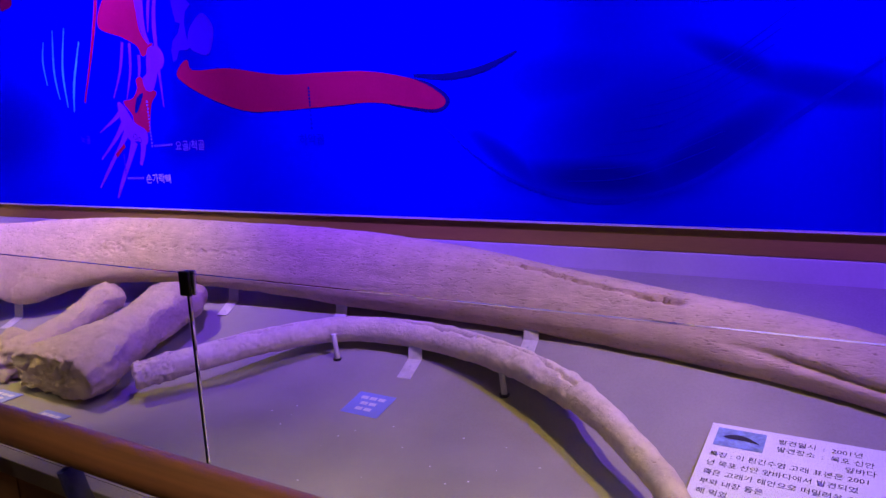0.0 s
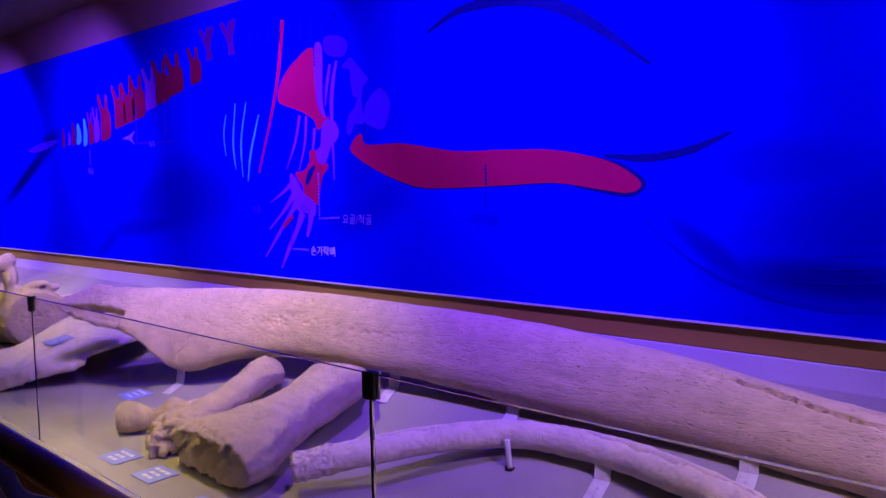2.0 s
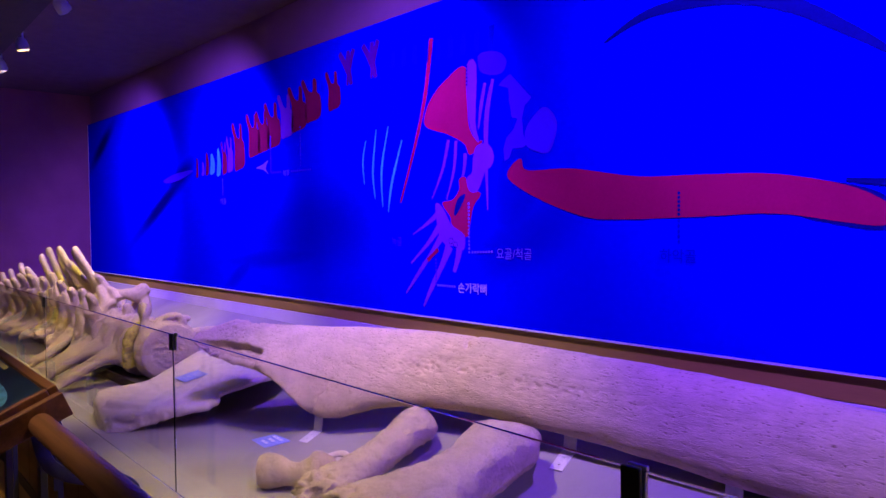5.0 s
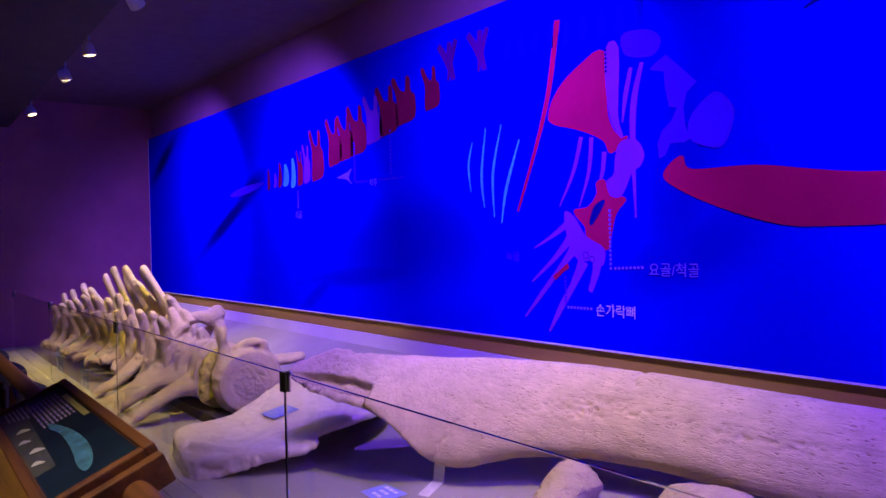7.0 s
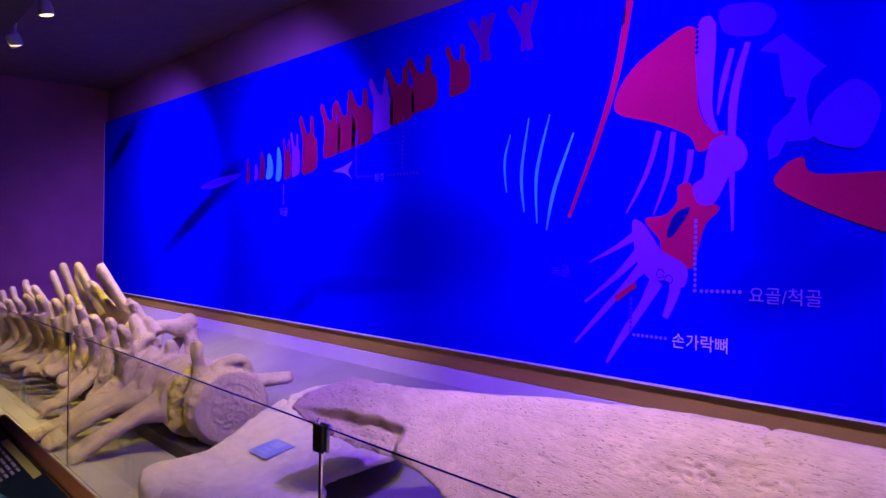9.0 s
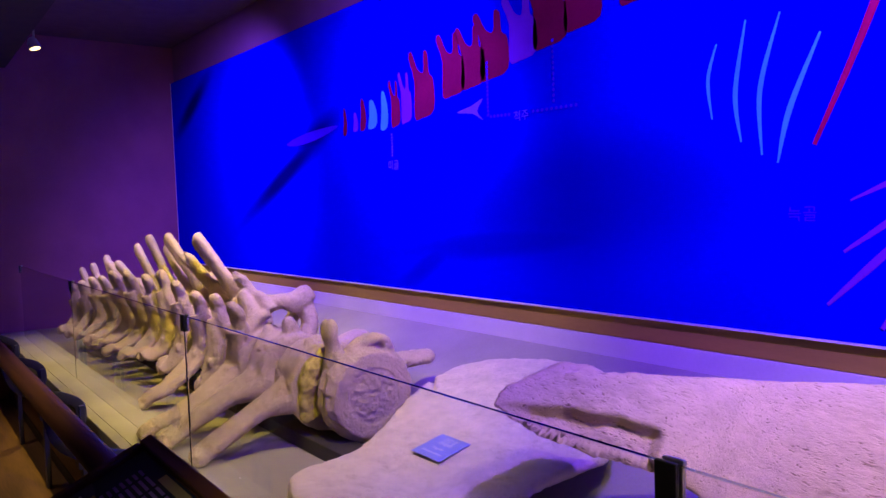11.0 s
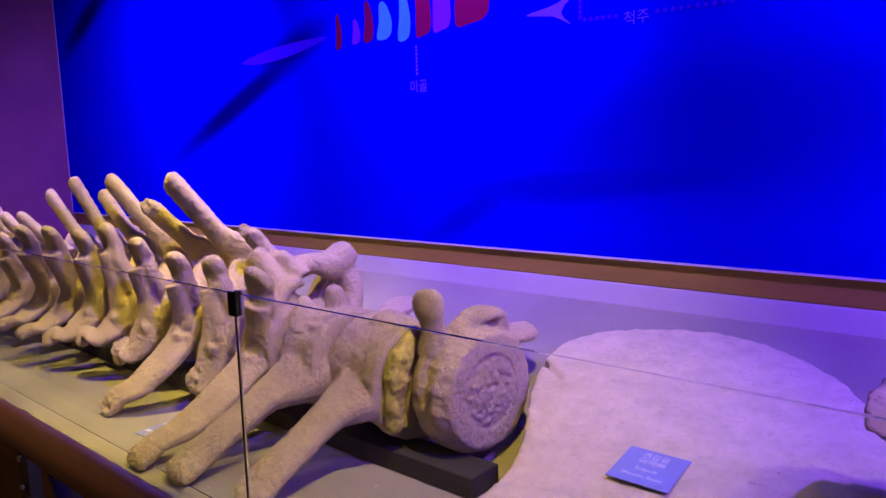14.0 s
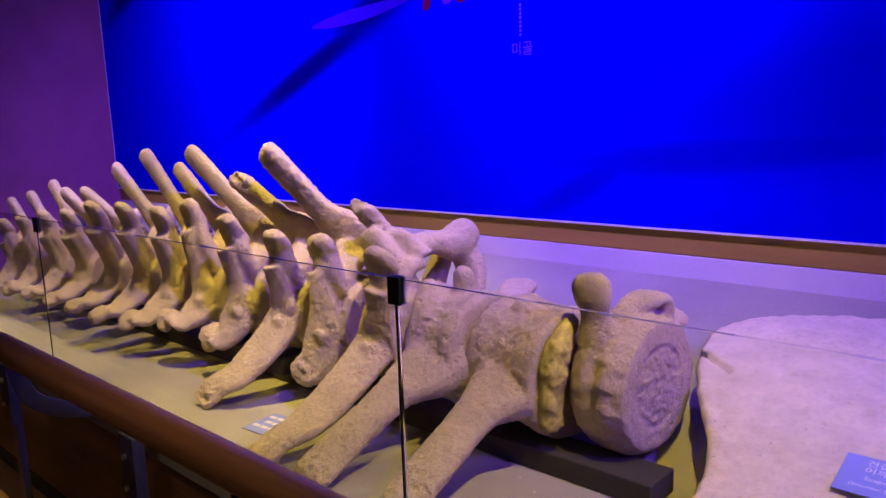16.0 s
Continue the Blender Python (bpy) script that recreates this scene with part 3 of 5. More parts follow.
figure("skull_back_figure", [(-3.45, 2.45), (-3.41, 2.47), (-3.30, 2.45), (-3.25, 2.40), (-3.28, 2.35), (-3.35, 2.35), (-3.43, 2.38)], M_FAINT)
figure("jaw_figure", [(-3.24, 1.84), (-3.225, 1.90), (-3.16, 1.93), (-3.12, 1.875), (-2.86, 1.865), (-2.52, 1.81), (-2.23, 1.80), (-1.97, 1.785), (-1.74, 1.735), (-1.62, 1.675), (-1.585, 1.63), (-1.64, 1.605), (-1.76, 1.62), (-1.97, 1.65), (-2.23, 1.645), (-2.59, 1.64), (-2.79, 1.655), (-3.05, 1.74)], M_RED, 5, PRINT - 0.001, "long red printed jaw bone")
figure("jaw_shadow_figure", [(-2.0, 1.775), (-1.72, 1.735), (-1.60, 1.68), (-1.565, 1.63), (-1.63, 1.59), (-1.78, 1.612), (-1.9, 1.65)], M_NAVY, 5, PRINT + 0.001)
ink("brow_line_figure", [(-2.68, 2.37, 0.004), (-2.46, 2.44, 0.018), (-2.15, 2.425, 0.026), (-1.93, 2.35, 0.026), (-1.73, 2.22, 0.018), (-1.55, 2.08, 0.005)], M_NAVY)
ink("eye_line_figure", [(-1.74, 1.752, 0.006), (-1.57, 1.735, 0.014), (-1.40, 1.755, 0.013), (-1.25, 1.81, 0.004)], M_NAVY)
for k in range(9):
    ink("throat_groove_figure", [(-1.05 + 0.05 * k, 1.30 + 0.045 * k, 0.001), (-0.80 + 0.04 * k, 1.315 + 0.05 * k, 0.0022), (-0.50 + 0.03 * k, 1.42 + 0.055 * k, 0.001)], M_DEEP, PRINT + 0.001)
ink("throat_line_figure", [(-1.64, 1.57, 0.002), (-1.49, 1.43, 0.004), (-1.31, 1.313, 0.006), (-1.11, 1.246, 0.009), (-0.91, 1.221, 0.010), (-0.73, 1.247, 0.010), (-0.56, 1.305, 0.010), (-0.40, 1.41, 0.010), (-0.15, 1.58, 0.008), (0.10, 1.75, 0.003)], M_DEEP, PRINT + 0.0012)
figure("tail_tip_figure", [(-7.92, 2.095), (-7.59, 2.145), (-7.15, 2.15), (-7.42, 2.09), (-7.75, 2.07)], M_FAINT, 4)
figure("fluke_figure", [(-5.92, 2.08), (-5.80, 2.10), (-5.71, 2.125), (-5.755, 2.07), (-5.71, 2.02), (-5.79, 2.06)], M_DOT, 3)


def vertebra_figure(x, z0, z1, w, mat, twin=True):
    h = z1 - z0
    pts = [(x - w, z0), (x - w * 0.2, z0 - 0.03 * h), (x + w, z0 + 0.06 * h), (x + w, z0 + 0.5 * h), (x + w * 0.6, z0 + 0.62 * h), (x + w * 0.5, z0 + 0.9 * h), (x + w * 0.1, z0 + 0.95 * h), (x, z0 + 0.66 * h),
           (x - w * 0.55, z0 + 0.72 * h), (x - w * 1.15, z1), (x - w * 1.5, z1 - 0.08 * h), (x - w * 0.95, z0 + 0.55 * h)] if twin else [(x - w, z0), (x + w * 0.7, z0 + 0.04 * h), (x + w, z0 + 0.5 * h), (x + w * 0.2, z1), (x - w * 0.6, z1), (x - w * 0.7, z0 + 0.5 * h)]
    figure("vertebra_figure", pts, mat, 3)


for x, z0, z1, w, mat, twin in ((-7.06, 2.08, 2.24, 0.025, M_RUST, False), (-6.93, 2.09, 2.2, 0.03, M_LAV, False), (-6.84, 2.09, 2.27, 0.035, M_RUST, False), (-6.73, 2.09, 2.25, 0.05, M_CYAN, False), (-6.60, 2.07, 2.28, 0.04, M_CYAN, False),
                                (-6.48, 2.08, 2.34, 0.045, M_RUST, True), (-6.37, 2.09, 2.37, 0.05, M_LAV, True), (-6.20, 2.10, 2.46, 0.09, M_RUST, True), (-5.94, 2.18, 2.50, 0.09, M_RUST, True), (-5.78, 2.20, 2.50, 0.09, M_RUST, True),
                                (-5.62, 2.22, 2.54, 0.10, M_RUST, True), (-5.42, 2.27, 2.57, 0.09, M_LAV, True), (-5.25, 2.30, 2.60, 0.10, M_RUST, True), (-5.06, 2.34, 2.62, 0.10, M_RUST, True), (-4.79, 2.38, 2.62, 0.07, M_RUST, True)):
    vertebra_figure(x, z0, z1, w, mat, twin)
for x in (-4.62, -4.36):
    for k, (a, c) in enumerate(((-0.10, 0.06), (0.0, 0.10), (0.06, -0.04))):
        ink("neck_bone_figure", [(x + a, 2.71, 0.018), (x + a * 0.3, 2.62, 0.022), (x + c * 0.4, 2.5, 0.010)], M_DIM, PRINT - 0.0006 * k)
for k in range(9):
    ink("upper_vertebra_figure", [(-4.15 + 0.10 * k, 2.62 - 0.004 * k, 0.018), (-4.16 + 0.10 * k, 2.52 - 0.006 * k, 0.022)], M_DEEP)


def dots(a, b, n, mat, size=0.0068):
    for k in range(n):
        s = k / max(1, n - 1)
        cx, cz = a[0] + (b[0] - a[0]) * s, a[1] + (b[1] - a[1]) * s
        bm = bmesh.new()
        bm.faces.new([bm.verts.new((cx + size * math.cos(t), TOPPRINT, cz + size * math.sin(t))) for t in np.linspace(0, 2 * math.pi, 11)[:-1]])
        part("leader_dot", bm, mat, mural)


dots((-3.525, 1.735), (-3.525, 1.49), 14, M_DOT)
dots((-3.50, 1.49), (-3.36, 1.495), 8, M_DOT)
dots((-3.79, 1.445), (-3.79, 1.32), 8, M_FAINT)
dots((-3.775, 1.31), (-3.64, 1.31), 8, M_DOT)
dots((-3.53, 2.42), (-3.53, 2.33), 6, M_NAVY)
dots((-2.335, 1.735), (-2.335, 1.655), 6, M_NAVY)
dots((-2.335, 1.63), (-2.335, 1.55), 5, M_DEEP)
dots((-5.67, 2.29), (-5.67, 2.04), 14, M_FAINT, 0.0085)
dots((-5.65, 2.03), (-5.52, 2.025), 6, M_FAINT, 0.0085)
dots((-5.36, 2.02), (-5.10, 2.015), 10, M_FAINT, 0.0085)
dots((-5.23, 2.31), (-5.23, 2.05), 12, M_FAINT, 0.0085)
dots((-6.525, 2.03), (-6.525, 1.91), 8, M_DOT)
for text, x, z, size, mat in (("요골/척골", -3.33, 1.465, 0.060, M_DOT), ("손가락뼈", -3.615, 1.285, 0.060, M_CAPTION), ("척주", -5.49, 1.99, 0.055, M_DOT), ("미골", -6.575, 1.83, 0.062, M_DOT), ("하악골", -2.42, 1.475, 0.058, M_DEEP), ("늑골", -4.19, 1.52, 0.055, M_FAINT)):
    part("caption", letters(text, size, Matrix.Translation((x, TOPPRINT, z)) @ Matrix.Rotation(radians(90), 4, "X")), mat, mural, "printed caption lettering")

# ---- display platform ----
platform = thing("display_platform", (-3.5, 2.0, 0.0), "long raised grey display platform with wood-panelled front", "platform")
bm = bmesh.new()
ys = [1.235, 1.5, 1.8, 1.95] + list(np.linspace(2.0, WALL_Y + 0.012, 16))
xs = np.linspace(WEST_X, EAST_X, 29)
grid = [[bm.verts.new((x, y, deck_z(y))) for x in xs] for y in ys]
for a, b in zip(grid, grid[1:]):
    for k in range(len(xs) - 1):
        bm.faces.new((a[k], a[k + 1], b[k + 1], b[k]))
made = bmesh.ops.extrude_face_region(bm, geom=list(bm.faces))["geom"]
bmesh.ops.translate(bm, vec=(0, 0, -0.03), verts=[v for v in made if isinstance(v, bmesh.types.BMVert)])
part("deck", bm, M_DECK, platform, "matt grey painted deck, dusty", smooth=40)
part("edge_strip", boxed(WEST_X, 1.185, 0.545, EAST_X, 1.233, 0.601, bevel=0.003), M_DECK, platform, "grey edge strip")
for k, x in enumerate(np.arange(WEST_X, EAST_X - 0.3, 1.178)):
    part("front_panel", boxed(x + 0.003, 1.225, 0.02, min(x + 1.175, EAST_X), 1.25, 0.544, bevel=0.003), M_FASCIA, platform)
part("kick_board", boxed(WEST_X, 1.219, 0.0, EAST_X, 1.2245, 0.07), M_BLACK, platform)

# ---- glass screen ----
GLASS_Y, GLASS_TOP = 1.33, 1.214
JOINTS = (-10.17, -7.985, -5.798, -3.6, -1.496, 0.69, 2.88)
screen = thing("glass_screen", (-3.6, GLASS_Y, 0.6), "waist-high frameless clear glass screen with black clips", "glass screen")
for a, b in zip(JOINTS, JOINTS[1:]):
    pane = part("pane", boxed(a + 0.0045, GLASS_Y - 0.005, 0.601, b - 0.0045, GLASS_Y + 0.005, GLASS_TOP, bevel=0.001), M_GLASS, screen)
    pane.visible_shadow = False
for x in JOINTS:
    part("joint_rod", rod(bmesh.new(), (x, GLASS_Y, 0.601), (x, GLASS_Y, GLASS_TOP - 0.05), 0.0032), M_BLACK, screen, smooth=40)
    clip = part("clip", boxed(x - 0.019, GLASS_Y - 0.014, GLASS_TOP - 0.058, x + 0.019, GLASS_Y - 0.0055, GLASS_TOP + 0.006, bevel=0.002), M_BLACK, screen, "black metal clip")
    part("back_plate", boxed(x - 0.019, GLASS_Y + 0.0055, GLASS_TOP - 0.058, x + 0.019, GLASS_Y + 0.014, GLASS_TOP + 0.006, bevel=0.002), M_STEEL, clip, "steel back plate")

# ---- handrail ----
RAIL_Y, RAIL_Z, RAIL_R = 0.82, 1.018, 0.036
handrail = thing("handrail", (-3.5, 1.12, 0.0), "round varnished dark brown wooden handrail on steel arms", "handrail")
part("rail", tube(bmesh.new(), [(WEST_X, RAIL_Y, RAIL_Z - 0.04, RAIL_R, RAIL_R), (-4, RAIL_Y, RAIL_Z - 0.013, RAIL_R, RAIL_R), (EAST_X, RAIL_Y, RAIL_Z + 0.018, RAIL_R, RAIL_R)], (0, 0, 1), 28), M_WOOD, handrail, smooth=40)
for x in (-8.95, -7.85, -6.75, -5.65, -4.55, -3.42, -2.35, -1.25, -0.15, 0.95, 2.05):
    post = part("post", boxed(x - 0.03, 1.105, 0.0, x + 0.03, 1.13, 0.72, bevel=0.003), M_POST, handrail)
    part("clamp_plate", boxed(x - 0.046, 1.086, 0.42, x + 0.046, 1.104, 0.665, bevel=0.002), M_POST, post, "bolted steel plate")
    for z in (0.50, 0.60):
        part("bolt", rod(bmesh.new(), (x, 1.086, z), (x, 1.074, z), 0.010, 10, 0.002), M_STEEL, post, "bright bolt head", smooth=40)
    bm = bmesh.new()
    tube(bm, [(x, 1.117, 0.64, 0.008, 0.024), (x, 1.11, 0.72, 0.008, 0.024), (x, 1.04, 0.77, 0.008, 0.024), (x, 0.93, 0.80, 0.008, 0.024), (x, 0.85, 0.86, 0.008, 0.022), (x, RAIL_Y, RAIL_Z - 0.05, 0.008, 0.022)], (1, 0, 0), 12, 5, 4.0)
    part("arm", bm, M_POST, handrail, smooth=40)

# ---- reading board on the rail ----
board = thing("information_board", (-4.12, 0.78, 0.0), "sloping wood-framed information board with whale picture and text", "information board")
BX0, BX1, BYF, BYB, BZF, BZB = -4.60, -3.43, 0.645, 0.86, 0.985, 1.078
slope = math.atan2(BZB - BZF, BYB - BYF)
depth = math.hypot(BZB - BZF, BYB - BYF)
BM = Matrix.Translation((BX0, BYF, BZF)) @ Matrix.Rotation(slope, 4, "X")
W = BX1 - BX0
part("back_panel", boxed(0, 0, 0, W, depth, 0.018, bevel=0.002, turn=BM), M_WOOD, board)
for name, a in (("frame_front", (-0.03, -0.03, -0.012, W + 0.03, 0.0, 0.034)), ("frame_back", (-0.03, depth, -0.012, W + 0.03, depth + 0.03, 0.034)), ("frame_end", (-0.03, 0.0005, -0.012, -0.0005, depth - 0.0005, 0.034)), ("frame_end", (W + 0.0005, 0.0005, -0.012, W + 0.035, depth - 0.0005, 0.034))):
    part(name, boxed(*a, bevel=0.005, turn=BM), M_WOOD, board, "dark varnished frame")
part("end_block", boxed(W + 0.0355, 0.02, -0.07, W + 0.075, depth + 0.03, 0.012, bevel=0.004, turn=BM), M_WOOD, board)
sheet_top = part("printed_sheet", boxed(0.004, 0.004, 0.0185, W - 0.004, depth - 0.004, 0.0215, turn=BM), M_SIGN, board, "navy printed sheet")
LIFT = 0.0225


def on_board(name, outline, mat, per=0, lift=LIFT):
    pts = spline(outline, per, True) if per else outline
    bm = bmesh.new()
    bm.faces.new([bm.verts.new(BM @ Vector((p[0], p[1], lift))) for p in pts])
    bmesh.ops.triangulate(bm, faces=bm.faces)
    return part(name, bm, mat, sheet_top)


def bar(x0, y0, x1, y1, mat, lift=LIFT + 0.001, name="text_bar"):
    return on_board(name, [(x0, y0), (x1, y0), (x1, y1), (x0, y1)], mat, 0, lift)


D = depth
on_board("grey_field", [(0.004, 0.004), (W * 0.78, 0.004), (W * 0.78, D * 0.26), (W * 0.25, D * 0.34), (0.004, D * 0.5)], M_SIGN_GREY)
bar(W * 0.16, D * 0.88, W * 0.50, D * 0.96, M_GOLD, name="title_bar")
for k in range(8):
    edge = 0.08
    for j in range(7):
        wide = 0.030 + 0.012 * ((3 * k + 5 * j) % 3)
        bar(W * edge, D * (0.82 - 0.058 * k), W * (edge + wide), D * (0.848 - 0.058 * k), M_CAPTION)
        edge += wide + 0.009
bar(W * 0.06, D * 0.40, W * 0.15, D * 0.45, M_GOLD, name="title_bar")
for k in range(5):
    bar(W * 0.03, D * (0.34 - 0.058 * k), W * (0.22 - 0.015 * k), D * (0.37 - 0.058 * k), M_INK)
on_board("whale_picture", [(W * p, D * q) for p, q in ((0.40, 0.50), (0.49, 0.60), (0.62, 0.67), (0.76, 0.67), (0.88, 0.59), (0.93, 0.46), (0.87, 0.42), (0.77, 0.47), (0.65, 0.51), (0.53, 0.51), (0.45, 0.46))], M_WHALE, 5, LIFT + 0.0015)
for p, q, r in ((0.33, 0.18, 0.03), (0.45, 0.12, 0.025), (0.58, 0.18, 0.03), (0.69, 0.11, 0.025)):
    cx, cy = W * p, D * q
    on_board("bone_picture", [(cx - r, cy), (cx - r * 0.2, cy + r * 0.5), (cx + r, cy + r * 0.8), (cx + r * 0.5, cy - r * 0.1), (cx, cy - r * 0.6)], M_INK, 4, LIFT + 0.0015)
for x in (BX0 + 0.25, BX1 - 0.25):
    part("board_post", boxed(x - 0.025, 0.87, 0.0, x + 0.025, 0.895, 1.0, bevel=0.003), M_POST, board)
    part("board_arm", boxed(x - 0.02, 0.68, 0.94, x + 0.02, 0.869, 0.965, bevel=0.003), M_POST, board)

# ---- lamps ----


def lamp_head(x, lit, aim):
    lamp = thing("spotlight", (x, LAMP_Y, 3.0), "small adjustable ceiling spotlight, lit warm" if lit else "small adjustable ceiling spotlight with a blue lens", "spotlight", "spotlights along the soffit")
    ceil = fall(x, 3.29)
    part("stem", rod(bmesh.new(), (x, LAMP_Y, ceil + 0.01), (x, LAMP_Y, LAMP_Z + 0.03), 0.008, 10), M_HOUSING, lamp, smooth=40)
    part("canopy", rod(bmesh.new(), (x, LAMP_Y, ceil - 0.025), (x, LAMP_Y, ceil + 0.015), 0.045, 20, 0.004), M_HOUSING, lamp, smooth=40)
    d = (Vector(aim) - Vector((x, LAMP_Y, LAMP_Z))).normalized()
    c = Vector((x, LAMP_Y, LAMP_Z))
    back, front = c - d * 0.07, c + d * 0.02
    bm = bmesh.new()
    tube(bm, [(*back, 0.018, 0.018), (*(back + d * 0.02), 0.034, 0.034), (*(back + d * 0.05), 0.042, 0.042), (*front, 0.045, 0.045)], d.orthogonal(), 20)
    housing = part("housing", bm, M_HOUSING, lamp, smooth=45)
    part("lens", rod(bmesh.new(), front + d * 0.0005, front + d * 0.004, 0.036, 20), M_LENS if lit else M_LENS_BLUE, housing, "glowing lens")


for x in BLUE_X:
    lamp_head(x, False, (x - 1.0, 2.75, 1.74))
for x, aim, watts, cone, soft_rim in WARM:
    lamp_head(x, True, aim)


for x in WALKWAY_X:
    down = thing("recessed_downlight", (x, -0.2, 2.97), "round recessed downlight in the walkway soffit", "downlight", "walkway downlights")
    part("rim", rod(bmesh.new(), (x, -0.2, 2.955), (x, -0.2, 2.969), 0.06, 24, 0.003), M_HOUSING, down, smooth=40)
    part("lens", rod(bmesh.new(), (x, -0.2, 2.9525), (x, -0.2, 2.9545), 0.045, 24), M_LENS, down, "glowing lens")


# ---- big jaw bone ----
# stations along the bone: top edge, lower edge, thickness
JAW = [
    ((-4.46, 1.790, 1.090), (-4.45, 1.720, 1.055), 0.016),
    ((-4.40, 1.955, 1.140), (-4.35, 1.755, 1.005), 0.028),
    ((-4.25, 1.985, 1.133), (-4.21, 1.815, 0.965), 0.038),
    ((-4.10, 2.070, 1.130), (-4.06, 1.865, 0.950), 0.046),
    ((-3.98, 2.150, 1.132), (-3.95, 1.920, 0.900), 0.052),
    ((-3.86, 2.240, 1.133), (-3.87, 2.055, 0.745), 0.056),
    ((-3.68, 2.325, 1.138), (-3.70, 2.105, 0.735), 0.066),
    ((-3.45, 2.410, 1.138), (-3.46, 2.190, 0.815), 0.074),
    ((-3.10, 2.460, 1.140), (-3.10, 2.290, 0.855), 0.083),
    ((-2.50, 2.490, 1.135), (-2.45, 2.380, 0.845), 0.092),
    ((-1.90, 2.510, 1.120), (-1.87, 2.420, 0.813), 0.101),
    ((-1.35, 2.520, 1.075), (-1.33, 2.440, 0.798), 0.101),
    ((-0.88, 2.510, 1.010), (-0.88, 2.430, 0.783), 0.097),
    ((-0.50, 2.490, 0.970), (-0.50, 2.400, 0.763), 0.092),
    ((-0.15, 2.460, 0.930), (-0.15, 2.350, 0.743), 0.087),
    ((0.10, 2.420, 0.895), (0.10, 2.290, 0.723), 0.083),
    ((0.50, 2.340, 0.860), (0.50, 2.190, 0.698), 0.074),
    ((1.00, 2.210, 0.810), (1.00, 2.060, 0.668), 0.064),
    ((1.35, 2.110, 0.760), (1.35, 2.000, 0.643), 0.046),
]


def jaw_mesh():
    bm = bmesh.new()
    q = spline([(*a, *b, t) for a, b, t in JAW], 10)
    n, rings = 36, []
    for s in q:
        top, low, th = Vector(s[0:3]), Vector(s[3:6]), s[6]
        mid, up = (top + low) / 2, (top - low) / 2
        out = Vector((0, -up.z, up.y)).normalized() if up.length else Vector((0, -1, 0))
        if out.y > 0:
            out = -out
        ring = []
        for k in range(n):
            a = 2 * math.pi * k / n
            c, d = math.cos(a), math.sin(a)
            c = math.copysign(abs(c) ** 0.80, c)
            d = math.copysign(abs(d) ** 0.85, d)
            ring.append(bm.verts.new(mid + up * c + out * (d * th * (1.0 if d > 0 else 0.75))))
        rings.append(ring)
    for a, b in zip(rings, rings[1:]):
        for k in range(n):
            bm.faces.new((a[k], a[(k + 1) % n], b[(k + 1) % n], b[k]))
    bm.faces.new(rings[0][::-1])
    bm.faces.new(rings[-1])
    bmesh.ops.recalc_face_normals(bm, faces=bm.faces)
    return bm


